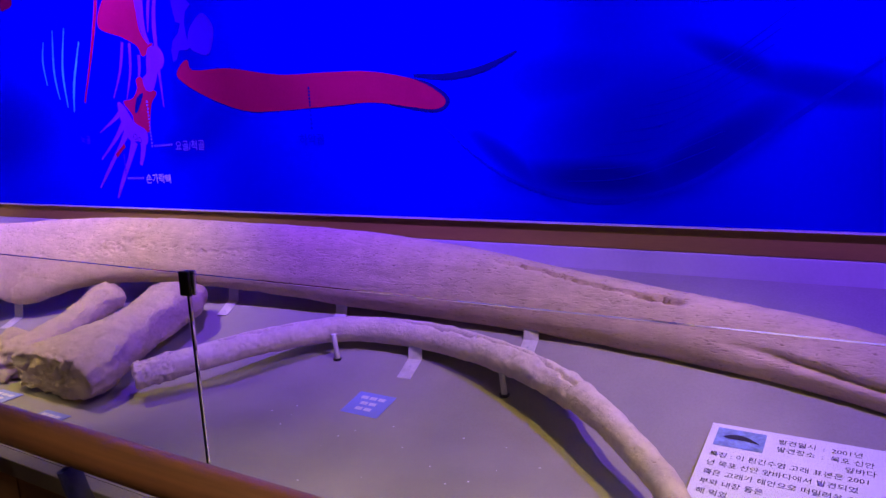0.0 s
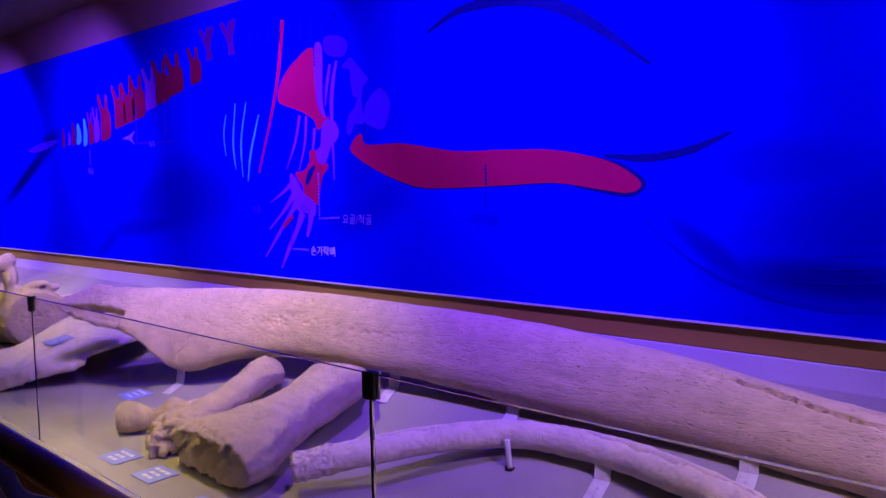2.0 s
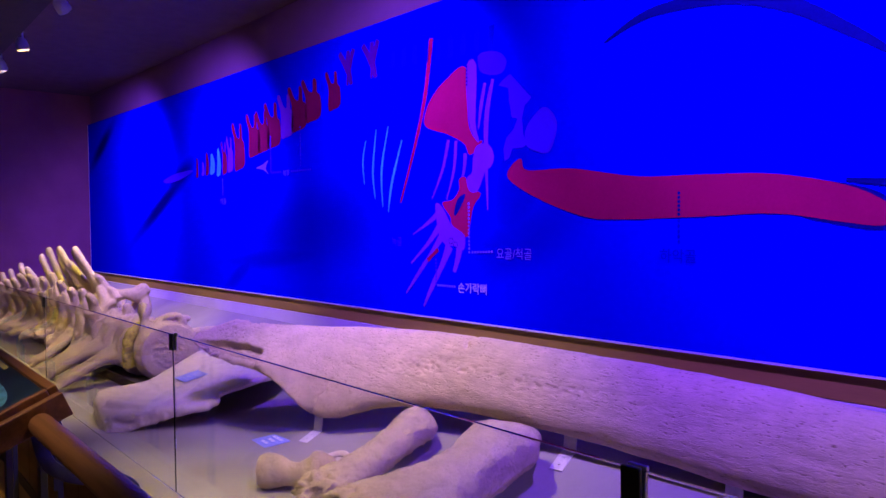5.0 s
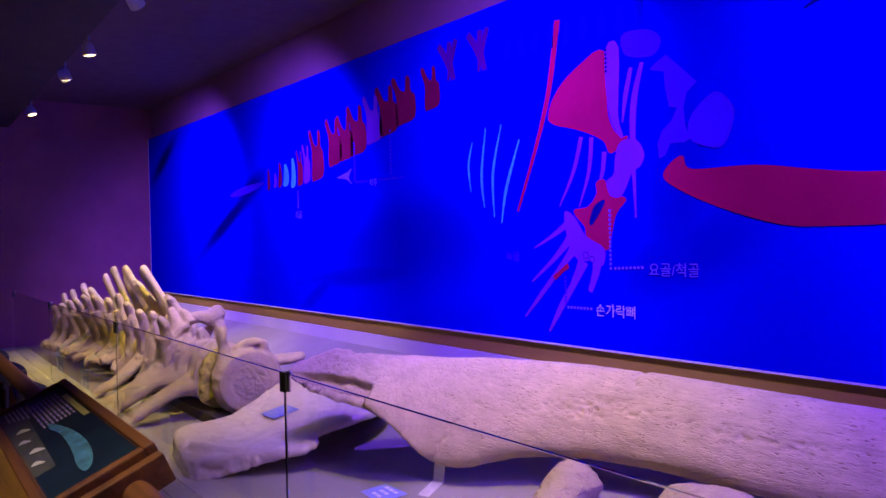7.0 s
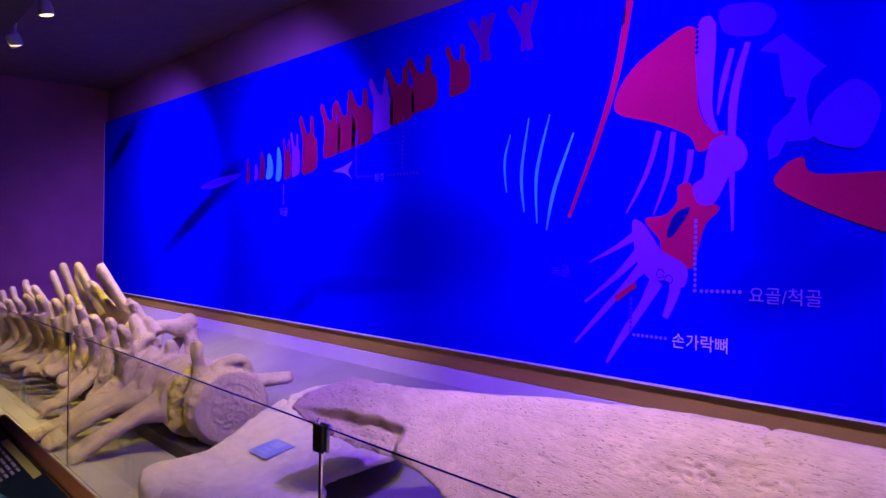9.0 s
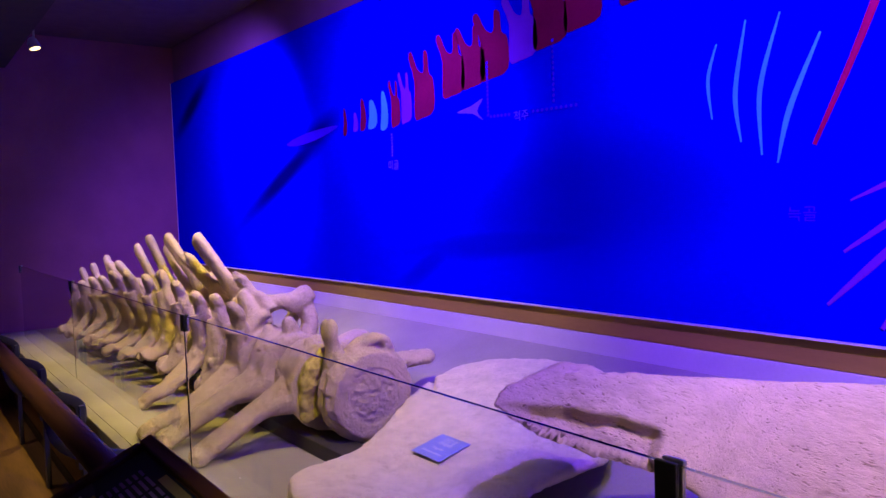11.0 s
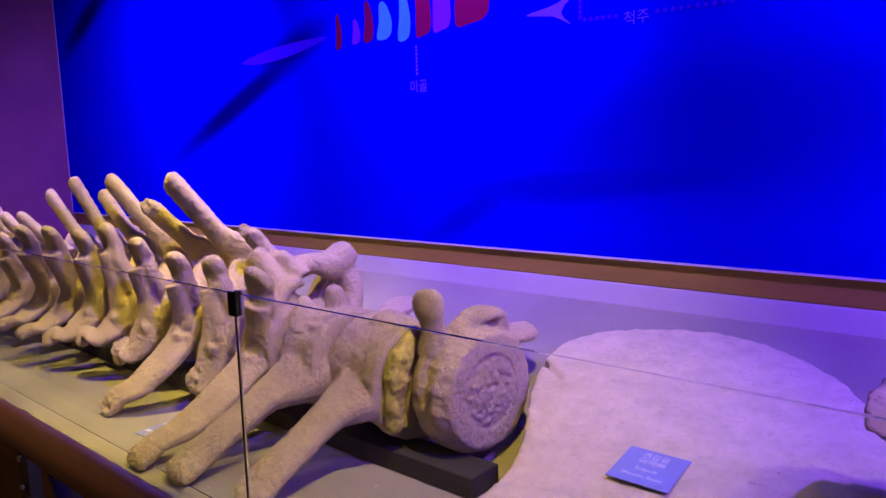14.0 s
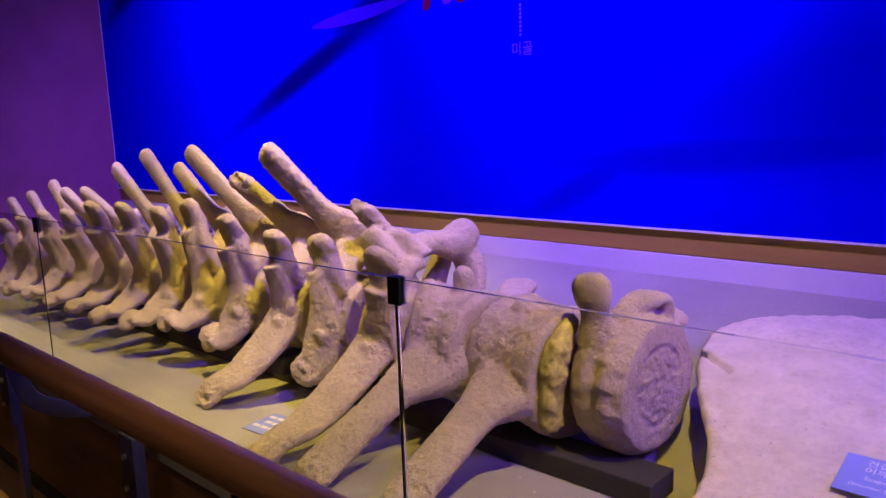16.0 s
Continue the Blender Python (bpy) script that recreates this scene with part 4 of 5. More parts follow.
def jaw_wear(co):
    """Torn rear edge, a split along the crest, sockets and long furrows."""
    push = np.zeros(len(co))
    x, y, z = co[:, 0], co[:, 1], co[:, 2]
    top = np.interp(x, [s[0][0] for s in JAW], [s[0][2] for s in JAW])
    low = np.interp(x, [s[1][0] for s in JAW], [s[1][2] for s in JAW])
    h = (z - low) / (top - low)
    crest = np.interp(x, [-1.3, -1.1, -0.85, -0.62, -0.5], [0.99, 0.975, 0.955, 0.92, 0.95])
    crest = crest + 0.010 * np.sin(x * 17) + 0.006 * np.sin(x * 61)
    width = np.interp(x, [-1.2, -0.95, -0.7, -0.58, -0.5], [0.022, 0.028, 0.03, 0.07, 0.03])
    slit = np.clip((1.15 - np.abs(h - crest) / (0.5 * width)) * 4, 0, 1) * np.clip((x + 1.2) * 8, 0, 1) * np.clip((-0.49 - x) * 12, 0, 1) * (y < 2.5)
    push -= 0.050 * slit
    crack_x = -3.80 + 0.05 * (z - 0.80) / 0.1 + 0.008 * np.sin(z * 90)
    push -= 0.010 * np.exp(-((x - crack_x) / 0.006) ** 2) * (z < 0.92)
    push -= 0.010 * np.exp(-((x + 3.075 - 0.01 * np.sin(z * 120)) / 0.012) ** 2) * np.clip((h - 0.84) * 12, 0, 1)
    cluster = np.exp(-((x + 3.22) / 0.20) ** 2 - ((h - 0.60 - 0.25 * (x + 3.22)) / 0.10) ** 2)
    cluster += 0.7 * np.exp(-((x + 2.55) / 0.40) ** 2 - ((h - 0.62) / 0.06) ** 2)
    for k in np.nonzero(cluster > 0.1)[0]:
        push[k] -= 0.018 * cluster[k] * min(1.0, max(0.0, 4.0 * noise.noise(Vector((x[k] * 42, y[k] * 60, z[k] * 105))) - 0.7))
    ledge = np.interp(x, [-0.35, 0.0, 0.5, 1.0], [0.55, 0.42, 0.35, 0.3])
    push -= 0.022 * np.exp(-((h - ledge) / 0.07) ** 2) * np.clip((x + 0.4) * 4, 0, 1)
    for cx, ch, w, d in ((-3.31, 0.58, 0.05, 0.007), (-3.12, 0.70, 0.04, 0.006), (-1.65, 0.55, 0.05, 0.004)):
        push -= d * np.exp(-((x - cx) / w) ** 2 - ((h - ch) / 0.05) ** 2)
    for k in np.nonzero(x < 1.4)[0]:
        c = co[k]
        push[k] += 0.002 * noise.noise(Vector((c[0] * 3.0, c[1] * 26, c[2] * 26)))
        if c[0] < -3.85:
            push[k] += 0.007 * noise.fractal(Vector(c) * 18, 0.8, 2.0, 3) * min(1.0, (-3.85 - c[0]) * 3)
    # the torn rear is hollowed out below its upper plate
    front = y < np.interp(x, [q[1][0] for q in JAW], [q[1][1] for q in JAW]) * (1 - h) + np.interp(x, [q[0][0] for q in JAW], [q[0][1] for q in JAW]) * h
    lip = np.interp(x, [-4.45, -4.3, -4.15, -4.04], [0.25, 0.52, 0.58, 0.50]) + 0.008 * np.sin(x * 60)
    push -= 0.040 * np.clip((lip - h) * 18, 0, 1) * front * np.clip((x + 4.44) * 12, 0, 1) * np.clip((-4.03 - x) * 30, 0, 1)
    return push


def jaw_bone():
    root = thing("whale_jaw_bone", (-2.0, 2.3, 0.75), "very long weathered whale jaw bone propped on white brackets", "bone")
    me = bpy.data.meshes.new("rough_jaw")
    bm = jaw_mesh()
    bm.to_mesh(me)
    bm.free()
    ob = new("rough_jaw", me)
    rm = ob.modifiers.new("skin", "REMESH")
    rm.mode, rm.voxel_size = "VOXEL", 0.0085
    out = bpy.data.meshes.new_from_object(ob.evaluated_get(bpy.context.evaluated_depsgraph_get()))
    bpy.data.objects.remove(ob)
    n = len(out.vertices)
    co, no = np.empty(n * 3), np.empty(n * 3)
    out.vertices.foreach_get("co", co)
    out.vertex_normals.foreach_get("vector", no)
    co, no = co.reshape(-1, 3), no.reshape(-1, 3)
    base = np.array([0.003 * noise.fractal(Vector(c) * 6, 0.9, 2.0, 3) + 0.0012 * noise.noise(Vector((c[0] * 12, c[1] * 60, c[2] * 60))) + 0.0010 * noise.noise(Vector((c[0] * 40, c[1] * 80, c[2] * 80))) for c in co])
    co = co + no * (base + jaw_wear(co))[:, None]
    out.vertices.foreach_set("co", co.ravel())
    out.polygons.foreach_set("use_smooth", [True] * len(out.polygons))
    out.update()
    out.vertex_normals.foreach_get("vector", no.reshape(-1))
    faces = np.array([tuple(p.vertices) for p in out.polygons if len(p.vertices) == 4])
    mid = co[faces].mean(axis=1)
    rear, flange, tip = mid[:, 0] < -3.96, (mid[:, 2] < 0.90) & (mid[:, 0] < -3.4), mid[:, 0] > 0.1
    for key, mask, label in (("torn_rear_end", rear, "thin torn rear end"), ("lower_flange", flange & ~rear, ""), ("jaw_tip", tip, "tapering front end"), ("jaw_shaft", ~(rear | flange | tip), "")):
        skin_part(key, co, faces[mask], no, M_BONE_X, root, label)
    return root


jaw_bone()

# ---- long rib ----
RIB = [(-2.29, 1.677, 0.701, 0.053, 0.059), (-2.18, 1.852, 0.722, 0.05, 0.05), (-2.01, 2.072, 0.752, 0.049, 0.048), (-1.77, 2.247, 0.777, 0.05, 0.05), (-1.42, 2.282, 0.782, 0.051, 0.055), (-1.1, 2.212, 0.777, 0.051, 0.057),
       (-0.83, 2.102, 0.762, 0.05, 0.059), (-0.64, 1.967, 0.748, 0.046, 0.042), (-0.47, 1.802, 0.728, 0.045, 0.038), (-0.36, 1.672, 0.714, 0.043, 0.036), (-0.27, 1.512, 0.7, 0.041, 0.033), (-0.22, 1.432, 0.692, 0.031, 0.027)]


def rib_crack(co):
    """A thin split that runs along the rib's upper face."""
    q = np.array(spline([(p[0], p[1], p[2]) for p in RIB], 12))
    push = np.zeros(len(co))
    for k, c in enumerate(co):
        d = np.hypot(q[:, 0] - c[0], q[:, 1] - c[1])
        i = int(d.argmin())
        if 8 < i < 80:
            a, b = q[max(i - 1, 0)], q[min(i + 1, len(q) - 1)]
            t = (b - a)[:2] / np.linalg.norm((b - a)[:2])
            off = (c[0] - q[i][0]) * -t[1] + (c[1] - q[i][1]) * t[0]
            line = 0.014 * math.sin(i * 0.21) + 0.006 * math.sin(i * 1.3) - 0.0003 * (i - 40)
            if c[2] > q[i][2]:
                push[k] -= 0.020 * math.exp(-((off - line) / 0.0058) ** 2)
        if i <= 8:
            push[k] += 0.010 * noise.fractal(Vector(c) * 40, 0.8, 2.0, 3)
            push[k] -= 0.035 * math.exp(-(((c[0] + 2.27) / 0.02) ** 2 + ((c[1] - 1.71) / 0.03) ** 2)) * (c[2] > 0.735)
        if 64 < i < 80:
            push[k] += 0.008 * noise.fractal(Vector(c) * 18, 0.8, 2.0, 2)
    return push


bone("whale_rib", (-1.3, 2.0, 0.62), "long curved whale rib with a crack along it, on small supports", [("rib_shaft", RIB, (0, 0, 1))], 0.0052, M_BONE_SMOOTH, 0.003, 0.0012, rib_crack)

# ---- limb bones ----
bone("whale_ulna", (-2.6, 1.9, 0.6), "stout whale limb bone with a broad worn end", [
    ("shaft", [(-2.61, 1.545, 0.695, 0.27, 0.09), (-2.61, 1.64, 0.71, 0.25, 0.10), (-2.62, 1.80, 0.735, 0.155, 0.100), (-2.625, 1.96, 0.77, 0.118, 0.092), (-2.64, 2.09, 0.81, 0.142, 0.092), (-2.65, 2.17, 0.83, 0.155, 0.09), (-2.655, 2.21, 0.835, 0.12, 0.065)], (0.98, -0.2, 0), 2.6)], 0.0095, M_BONE, 0.006, 0.0025,
    lambda co: np.array([(0.022 * noise.fractal(Vector(c) * 26, 0.7, 2.0, 4) - 0.006) if c[1] + 0.2 * (c[0] + 2.61) < 1.57 else 0.0 for c in co]), smooth=1)
bone("whale_radius", (-3.1, 1.9, 0.6), "slender whale limb bone with a crumbled end", [
    ("shaft", [(-3.02, 1.60, 0.665, 0.12, 0.06), (-3.04, 1.70, 0.69, 0.105, 0.07), (-3.08, 1.84, 0.71, 0.08, 0.065), (-3.12, 1.99, 0.745, 0.072, 0.062), (-3.155, 2.11, 0.78, 0.082, 0.072), (-3.175, 2.19, 0.795, 0.088, 0.07), (-3.185, 2.22, 0.795, 0.06, 0.05)], (0.97, 0.1, 0)),
    ("broken_end", [(-3.07, 1.57, 0.645, 0.04, 0.035), (-3.03, 1.58, 0.655, 0.06, 0.045)], (1, 0, 0))], 0.0085, M_BONE, 0.008, 0.004,
    lambda co: np.array([0.028 * noise.fractal(Vector(c) * 32, 0.7, 2.0, 3) if c[1] < 1.66 else 0.0 for c in co]))
bone("whale_carpal_bone", (-3.28, 1.68, 0.6), "small spool-shaped whale wrist bone", [
    ("body", [(-3.43, 1.60, 0.668, 0.060, 0.060), (-3.405, 1.625, 0.670, 0.070, 0.068), (-3.375, 1.65, 0.668, 0.062, 0.062), (-3.325, 1.69, 0.662, 0.044, 0.046), (-3.275, 1.735, 0.668, 0.062, 0.064), (-3.25, 1.755, 0.674, 0.080, 0.074), (-3.24, 1.765, 0.674, 0.074, 0.068)], (0, 0, 1))], 0.006, M_BONE, 0.003, 0.002)
bm = bmesh.new()
for k in range(28):
    a = 2 * math.pi * k / 28
    ring = []
    for j in range(8):
        b = 2 * math.pi * j / 8
        r = 0.045 + 0.014 * math.cos(b)
        ring.append(bm.verts.new((-3.45 + 1.15 * r * math.cos(a), 1.955 + r * math.sin(a), 0.632 + 0.014 * math.sin(b) + 0.3 * r * math.sin(a))))
rings = [list(bm.verts)[8 * k:8 * k + 8] for k in range(28)]
for k in range(28):
    for j in range(8):
        bm.faces.new((rings[k][j], rings[(k + 1) % 28][j], rings[(k + 1) % 28][(j + 1) % 8], rings[k][(j + 1) % 8]))
disc = thing("bone_disc", (-3.45, 1.955, 0.6), "small oval bone disc with a hollow centre", "bone")
part("rim", bm, M_BONE_SMOOTH, disc, smooth=80)
bm = bmesh.new()
bm.faces.new([bm.verts.new((-3.45 + 0.05 * math.cos(a), 1.955 + 0.042 * math.sin(a), 0.624 + 0.3 * 0.042 * math.sin(a))) for a in np.linspace(0, 2 * math.pi, 25)[:-1]])
part("web", bm, M_BONE_SMOOTH, disc)


# ---- shoulder blade ----
def scapula():
    """A fan-shaped plate, thick at its head by the glass and thin at the far rim."""
    outline = [(-5.24, 1.50), (-5.12, 1.43), (-4.90, 1.385), (-4.70, 1.375), (-4.63, 1.45), (-4.56, 1.56), (-4.48, 1.68), (-4.42, 1.78), (-4.41, 1.85), (-4.50, 1.90), (-4.47, 2.02), (-4.42, 2.18), (-4.56, 2.38), (-4.72, 2.56),
               (-4.92, 2.68), (-5.12, 2.72), (-5.34, 2.66), (-5.47, 2.57), (-5.53, 2.44), (-5.50, 2.27), (-5.43, 2.10), (-5.31, 1.88), (-5.27, 1.70)]
    rng = random.Random(4)
    pts = [(p[0] + rng.uniform(-0.003, 0.003), p[1] + rng.uniform(-0.003, 0.003)) for p in spline(outline, 5, True)]
    n = len(pts)
    cx, cy = -4.98, 2.05

    def height(x, y):
        head = max(0.0, 1.75 - y)
        return 0.325 + 0.222 * y + 0.30 * head * (1 - 1.2 * head) + 0.03 * math.sin(min(1, max(0, (y - 1.7) / 1.0)) * math.pi)
    bm = bmesh.new()
    loops = [[bm.verts.new((cx + (x - cx) * s, cy + (y - cy) * s, height(cx + (x - cx) * s, cy + (y - cy) * s) - (0.010 if s == 1.0 else 0.0))) for x, y in pts] for s in (1.0, 0.97, 0.85, 0.68, 0.5, 0.3, 0.12)]
    low = [[bm.verts.new((cx + (x - cx) * s, cy + (y - cy) * s, height(cx + (x - cx) * s, cy + (y - cy) * s) - 0.038 - 0.30 * max(0.0, 1.72 - (cy + (y - cy) * s)))) for x, y in pts] for s in (0.99, 0.85, 0.6, 0.3, 0.12)]
    for ring in (loops, low):
        for a, b in zip(ring, ring[1:]):
            for k in range(n):
                bm.faces.new((a[k], a[(k + 1) % n], b[(k + 1) % n], b[k]))
        bm.faces.new(ring[-1])
    for k in range(n):
        bm.faces.new((low[0][k], low[0][(k + 1) % n], loops[0][(k + 1) % n], loops[0][k]))
    tubes = [("spur", [(-4.86, 1.44, 0.70, 0.035, 0.035), (-4.66, 1.52, 0.695, 0.034, 0.036), (-4.53, 1.66, 0.70, 0.030, 0.032), (-4.44, 1.79, 0.71, 0.028, 0.030)], (0, 0, 1))]

    def wear(co):
        push = np.zeros(len(co))
        for i, p in enumerate(co):
            if p[1] < 1.62 and p[2] < height(p[0], p[1]) - 0.02:
                push[i] = 0.012 * noise.fractal(Vector(p) * 24, 0.8, 2.0, 3)
            gap = abs((p[0] + 5.47) * 0.55 + (p[1] - 2.26) * 0.83)
            if gap < 0.012 and -5.56 < p[0] < -5.38:
                push[i] -= 0.03 * (1 - gap / 0.012)
        return push
    root = thing("whale_shoulder_blade", (-5.0, 2.0, 0.6), "large flat fan-shaped whale shoulder blade lying on the platform", "bone")
    co, faces, no, owner = grow_bone(tubes, 0.0095, 0.004, 0.0015, wear, 2, bm)
    mid = co[faces].mean(axis=1)
    near = np.min([np.linalg.norm(mid - q[:3], axis=1) for q in spline(tubes[0][1], 6)], axis=0) < 0.06
    skin_part("blade", co, faces[~near], no, M_BONE_SMOOTH, root)
    skin_part("spur", co, faces[near], no, M_BONE_SMOOTH, root)
    return root


scapula()


# ---- vertebral column ----
def vertebra(x, y, z, r, length, tilt, near, far, spine, knob, label, spine_w=1.0, disc=False, lumps=(), waist=0.86):
    """One vertebra. near, far: ends of its side processes; spine: tip of the upper process; knob: tip of the near joint plate."""
    c = Vector((x, y, z))
    fwd = Vector((1, tilt, 0)).normalized()
    a, b = c - fwd * length / 2, c + fwd * length / 2
    rim, inset = (0.87, 0.05) if disc else (0.95, 0.025)
    tubes = [("centrum", [(*a, r * rim, r * rim), (*(a + fwd * inset), r * 1.01, r), (*c, r * waist, r * (waist - 0.02)), (*(b - fwd * inset), r * 1.01, r), (*b, r * rim, r * rim)], (0, 0, 1), 2.1)]
    arch = c + Vector((-0.04, 0, r * 1.5))
    for pts in lumps:
        tubes.append(("upper_lump", pts, (1, 0, 0), 2.4))
    for s in () if lumps else (-1, 1):
        tubes.append(("neural_arch", [(x - 0.01, y + s * r * 0.45, z + r * 0.7, 0.05, 0.030), (x - 0.02, y + s * r * 0.52, z + r * 1.1, 0.045, 0.028), (*(arch + Vector((0, s * r * 0.2, 0.0))), 0.05, 0.035)], (1, 0, 0)))
    if spine:
        t = Vector(spine)
        m = arch.lerp(t, 0.45)
        w = 0.058 * spine_w
        tubes.append(("neural_spine", [(*(arch - Vector((-0.02, 0, 0.03))), w * 2.5, 0.034), (*(arch.lerp(t, 0.14) + Vector((0.015, 0, 0))), w * 1.6, 0.027), (*arch.lerp(t, 0.28), w * 1.08, 0.024), (*m, w * 0.85, 0.021), (*arch.lerp(t, 0.8), w * 0.86, 0.023), (*t, w * 0.80, 0.024)], (0.8, 0, 0.6), 2.8))
    if knob:
        k = Vector(knob)
        foot = c + Vector((-0.02, -r * 0.62, r * 0.75))
        tubes.append(("joint_plate", [(*foot, 0.07, 0.045), (*(foot.lerp(k, 0.45) + Vector((0.02, -0.012, 0))), 0.046, 0.032), (*foot.lerp(k, 0.75), 0.064, 0.030), (*k, 0.066, 0.026)], (1, 0, 0), 2.4))
        tubes.append(("joint_plate", [(*(arch + Vector((0.03, -0.01, -0.02))), 0.085, 0.030), (*(arch.lerp(foot, 0.5) + Vector((0.02, -0.01, 0.02))), 0.075, 0.026), (*foot, 0.070, 0.035)], (1, 0, 0), 2.6))
        far_knob = Vector((k.x - 0.05, 2 * y - k.y, k.z - 0.03))
        foot2 = c + Vector((-0.02, r * 0.62, r * 0.75))
        tubes.append(("far_joint_plate", [(*foot2, 0.05, 0.030), (*foot2.lerp(far_knob, 0.6), 0.045, 0.026), (*far_knob, 0.042, 0.024)], (1, 0, 0), 2.4))
    for key, end, sign in (("transverse_process", near, -1), ("far_transverse_process", far, 1)):
        if not end:
            continue
        e = Vector(end)
        if knob and sign < 0:
            # the side process hangs as one broad strap from the root of the joint plate
            top = Vector((k.x, k.y - 0.005, k.z - 0.09))
            neck = Vector((0.5 * (k.x + x), y - r * 0.98, z + r * 0.55))
            hip = c + Vector((-0.01, -r * 1.04, -r * 0.12))
            low = hip.lerp(e, 0.55) + Vector((0.015, 0.0, -0.02))
            tubes.append((key, [(*top, 0.052, 0.030), (*neck, 0.050, 0.024), (*hip, 0.082, 0.026), (*low, 0.074, 0.024), (*hip.lerp(e, 0.85), 0.056, 0.024), (*e, 0.056, 0.024)], (1, 0.2, 0), 2.6))
            tubes.append((key, [(*(c + Vector((0, -r * 0.45, -0.02))), 0.060, 0.060), (*hip, 0.050, 0.035)], (1, 0.25, 0), 2.3))
            continue
        foot = c + Vector((0, sign * r * 0.55, -0.02))
        bend = foot.lerp(e, 0.45) + Vector((0, 0, 0.03))
        tubes.append((key, [(*foot, 0.125, 0.095), (*(foot.lerp(e, 0.2) + Vector((0, 0, 0.016))), 0.108, 0.062), (*(foot.lerp(e, 0.34) + Vector((0, 0, 0.028))), 0.080, 0.044), (*bend, 0.064, 0.036), (*(foot.lerp(e, 0.78) + Vector((0, 0, 0.014))), 0.062, 0.032), (*e, 0.064, 0.028)], (1, 0.25, 0), 2.3))

    def wear(co):
        push = np.zeros(len(co))
        for i, p in enumerate(co):
            v = Vector(p)
            d = (v - c).dot(fwd)
            if abs(d) < length * 0.42 and (v - c).length < r * 1.15:
                push[i] += 0.005 * noise.fractal(v * 30, 0.8, 2.0, 3)
            if disc and d > length * 0.42:
                q = (v - b - fwd * (v - b).dot(fwd)).length / r
                if q < 0.5:
                    push[i] += 0.0075 * noise.fractal(v * 58, 0.8, 2.0, 3) - 0.003
                else:
                    push[i] += 0.0011 * math.sin(q * 95 + 3.0 * noise.noise(v * 9)) + 0.002 * noise.noise(v * 60)
                push[i] -= 0.006 * math.exp(-((q - 0.54) / 0.035) ** 2)
            for tip, hollow in ((near, near and near[2] == 0.635 and x < -6), (spine, x in (-6.79, -6.30))):
                if tip:
                    far_off = (v - Vector(tip)).length
                    if far_off < 0.11:
                        push[i] += (0.012 if tip is near or hollow else 0.003) * noise.fractal(v * 34, 0.8, 2.0, 3) * (1 - far_off / 0.11)
                        if hollow:
                            dd = (v - Vector(tip) - Vector((0.01, -0.045 if tip is near else 0, 0.012))).length
                            push[i] -= 0.045 * math.exp(-(dd / 0.030) ** 2)
        return push
    return bone("whale_vertebra", (x, y, 0.66), label, tubes, 0.0065 if x > -7.2 else 0.0082, M_BONE, 0.0012 if disc else 0.0016, 0.0010 if disc else 0.0020, wear, group="row of whale vertebrae", smooth=1)


vertebra(-5.565, 1.985, 0.842, 0.198, 0.17, -0.08, None, None, None, None, "whale vertebra with a ringed round end face", 1, True, (
    [(-5.60, 1.87, 0.97, 0.070, 0.045), (-5.605, 1.86, 1.04, 0.042, 0.028), (-5.61, 1.85, 1.09, 0.055, 0.024), (-5.615, 1.85, 1.125, 0.058, 0.024)],
    [(-5.57, 1.92, 1.00, 0.040, 0.030), (-5.565, 1.96, 1.045, 0.036, 0.026), (-5.555, 2.00, 1.062, 0.048, 0.022), (-5.54, 2.05, 1.062, 0.055, 0.020), (-5.54, 2.07, 1.01, 0.050, 0.035)]), 0.98)
vertebra(-5.83, 1.93, 0.85, 0.186, 0.27, -0.18, (-5.86, 1.38, 0.635), (-5.62, 2.34, 0.93), None, None, "thick whale vertebra with a long side process", 1, False, (
    [(-5.80, 1.92, 0.95, 0.10, 0.06), (-5.86, 1.91, 1.0, 0.06, 0.05)],), 0.95)
vertebra(-6.09, 1.90, 0.865, 0.18, 0.20, -0.08, (-6.16, 1.33, 0.63), (-6.20, 2.33, 0.96), None, None, "thick whale vertebra with a long side process", 1, False, (
    [(-6.12, 1.92, 0.98, 0.05, 0.05), (-6.10, 1.91, 1.05, 0.035, 0.04), (-6.10, 1.90, 1.09, 0.03, 0.03)],
    [(-6.15, 1.80, 0.95, 0.07, 0.05), (-6.18, 1.83, 1.02, 0.05, 0.035), (-6.195, 1.84, 1.05, 0.03, 0.025)]), 0.95)
vertebra(-6.30, 1.88, 0.88, 0.172, 0.18, -0.04, (-6.36, 1.30, 0.63), None, (-6.47, 1.80, 1.31), (-6.265, 1.71, 1.15), "whale vertebra with a splintered spine and long process", 0.75, False, (
    [(-6.32, 1.83, 0.98, 0.09, 0.08), (-6.36, 1.83, 1.10, 0.08, 0.05), (-6.41, 1.81, 1.19, 0.055, 0.028)],
    [(-6.36, 1.86, 1.13, 0.06, 0.05), (-6.29, 1.94, 1.165, 0.06, 0.035), (-6.24, 2.01, 1.16, 0.07, 0.055), (-6.22, 2.05, 1.19, 0.055, 0.05)],
    [(-6.23, 2.04, 1.15, 0.05, 0.05), (-6.20, 2.06, 1.06, 0.055, 0.035), (-6.20, 2.03, 0.97, 0.06, 0.04)]))
TALL, SHORT = "whale vertebra with a tall leaning spine", "whale vertebra with a short spine"
vertebra(-6.54, 1.88, 0.885, 0.168, 0.18, 0, (-6.62, 1.655, 0.725), None, (-6.90, 1.765, 1.465), (-6.59, 1.735, 1.165), TALL, 1.1)
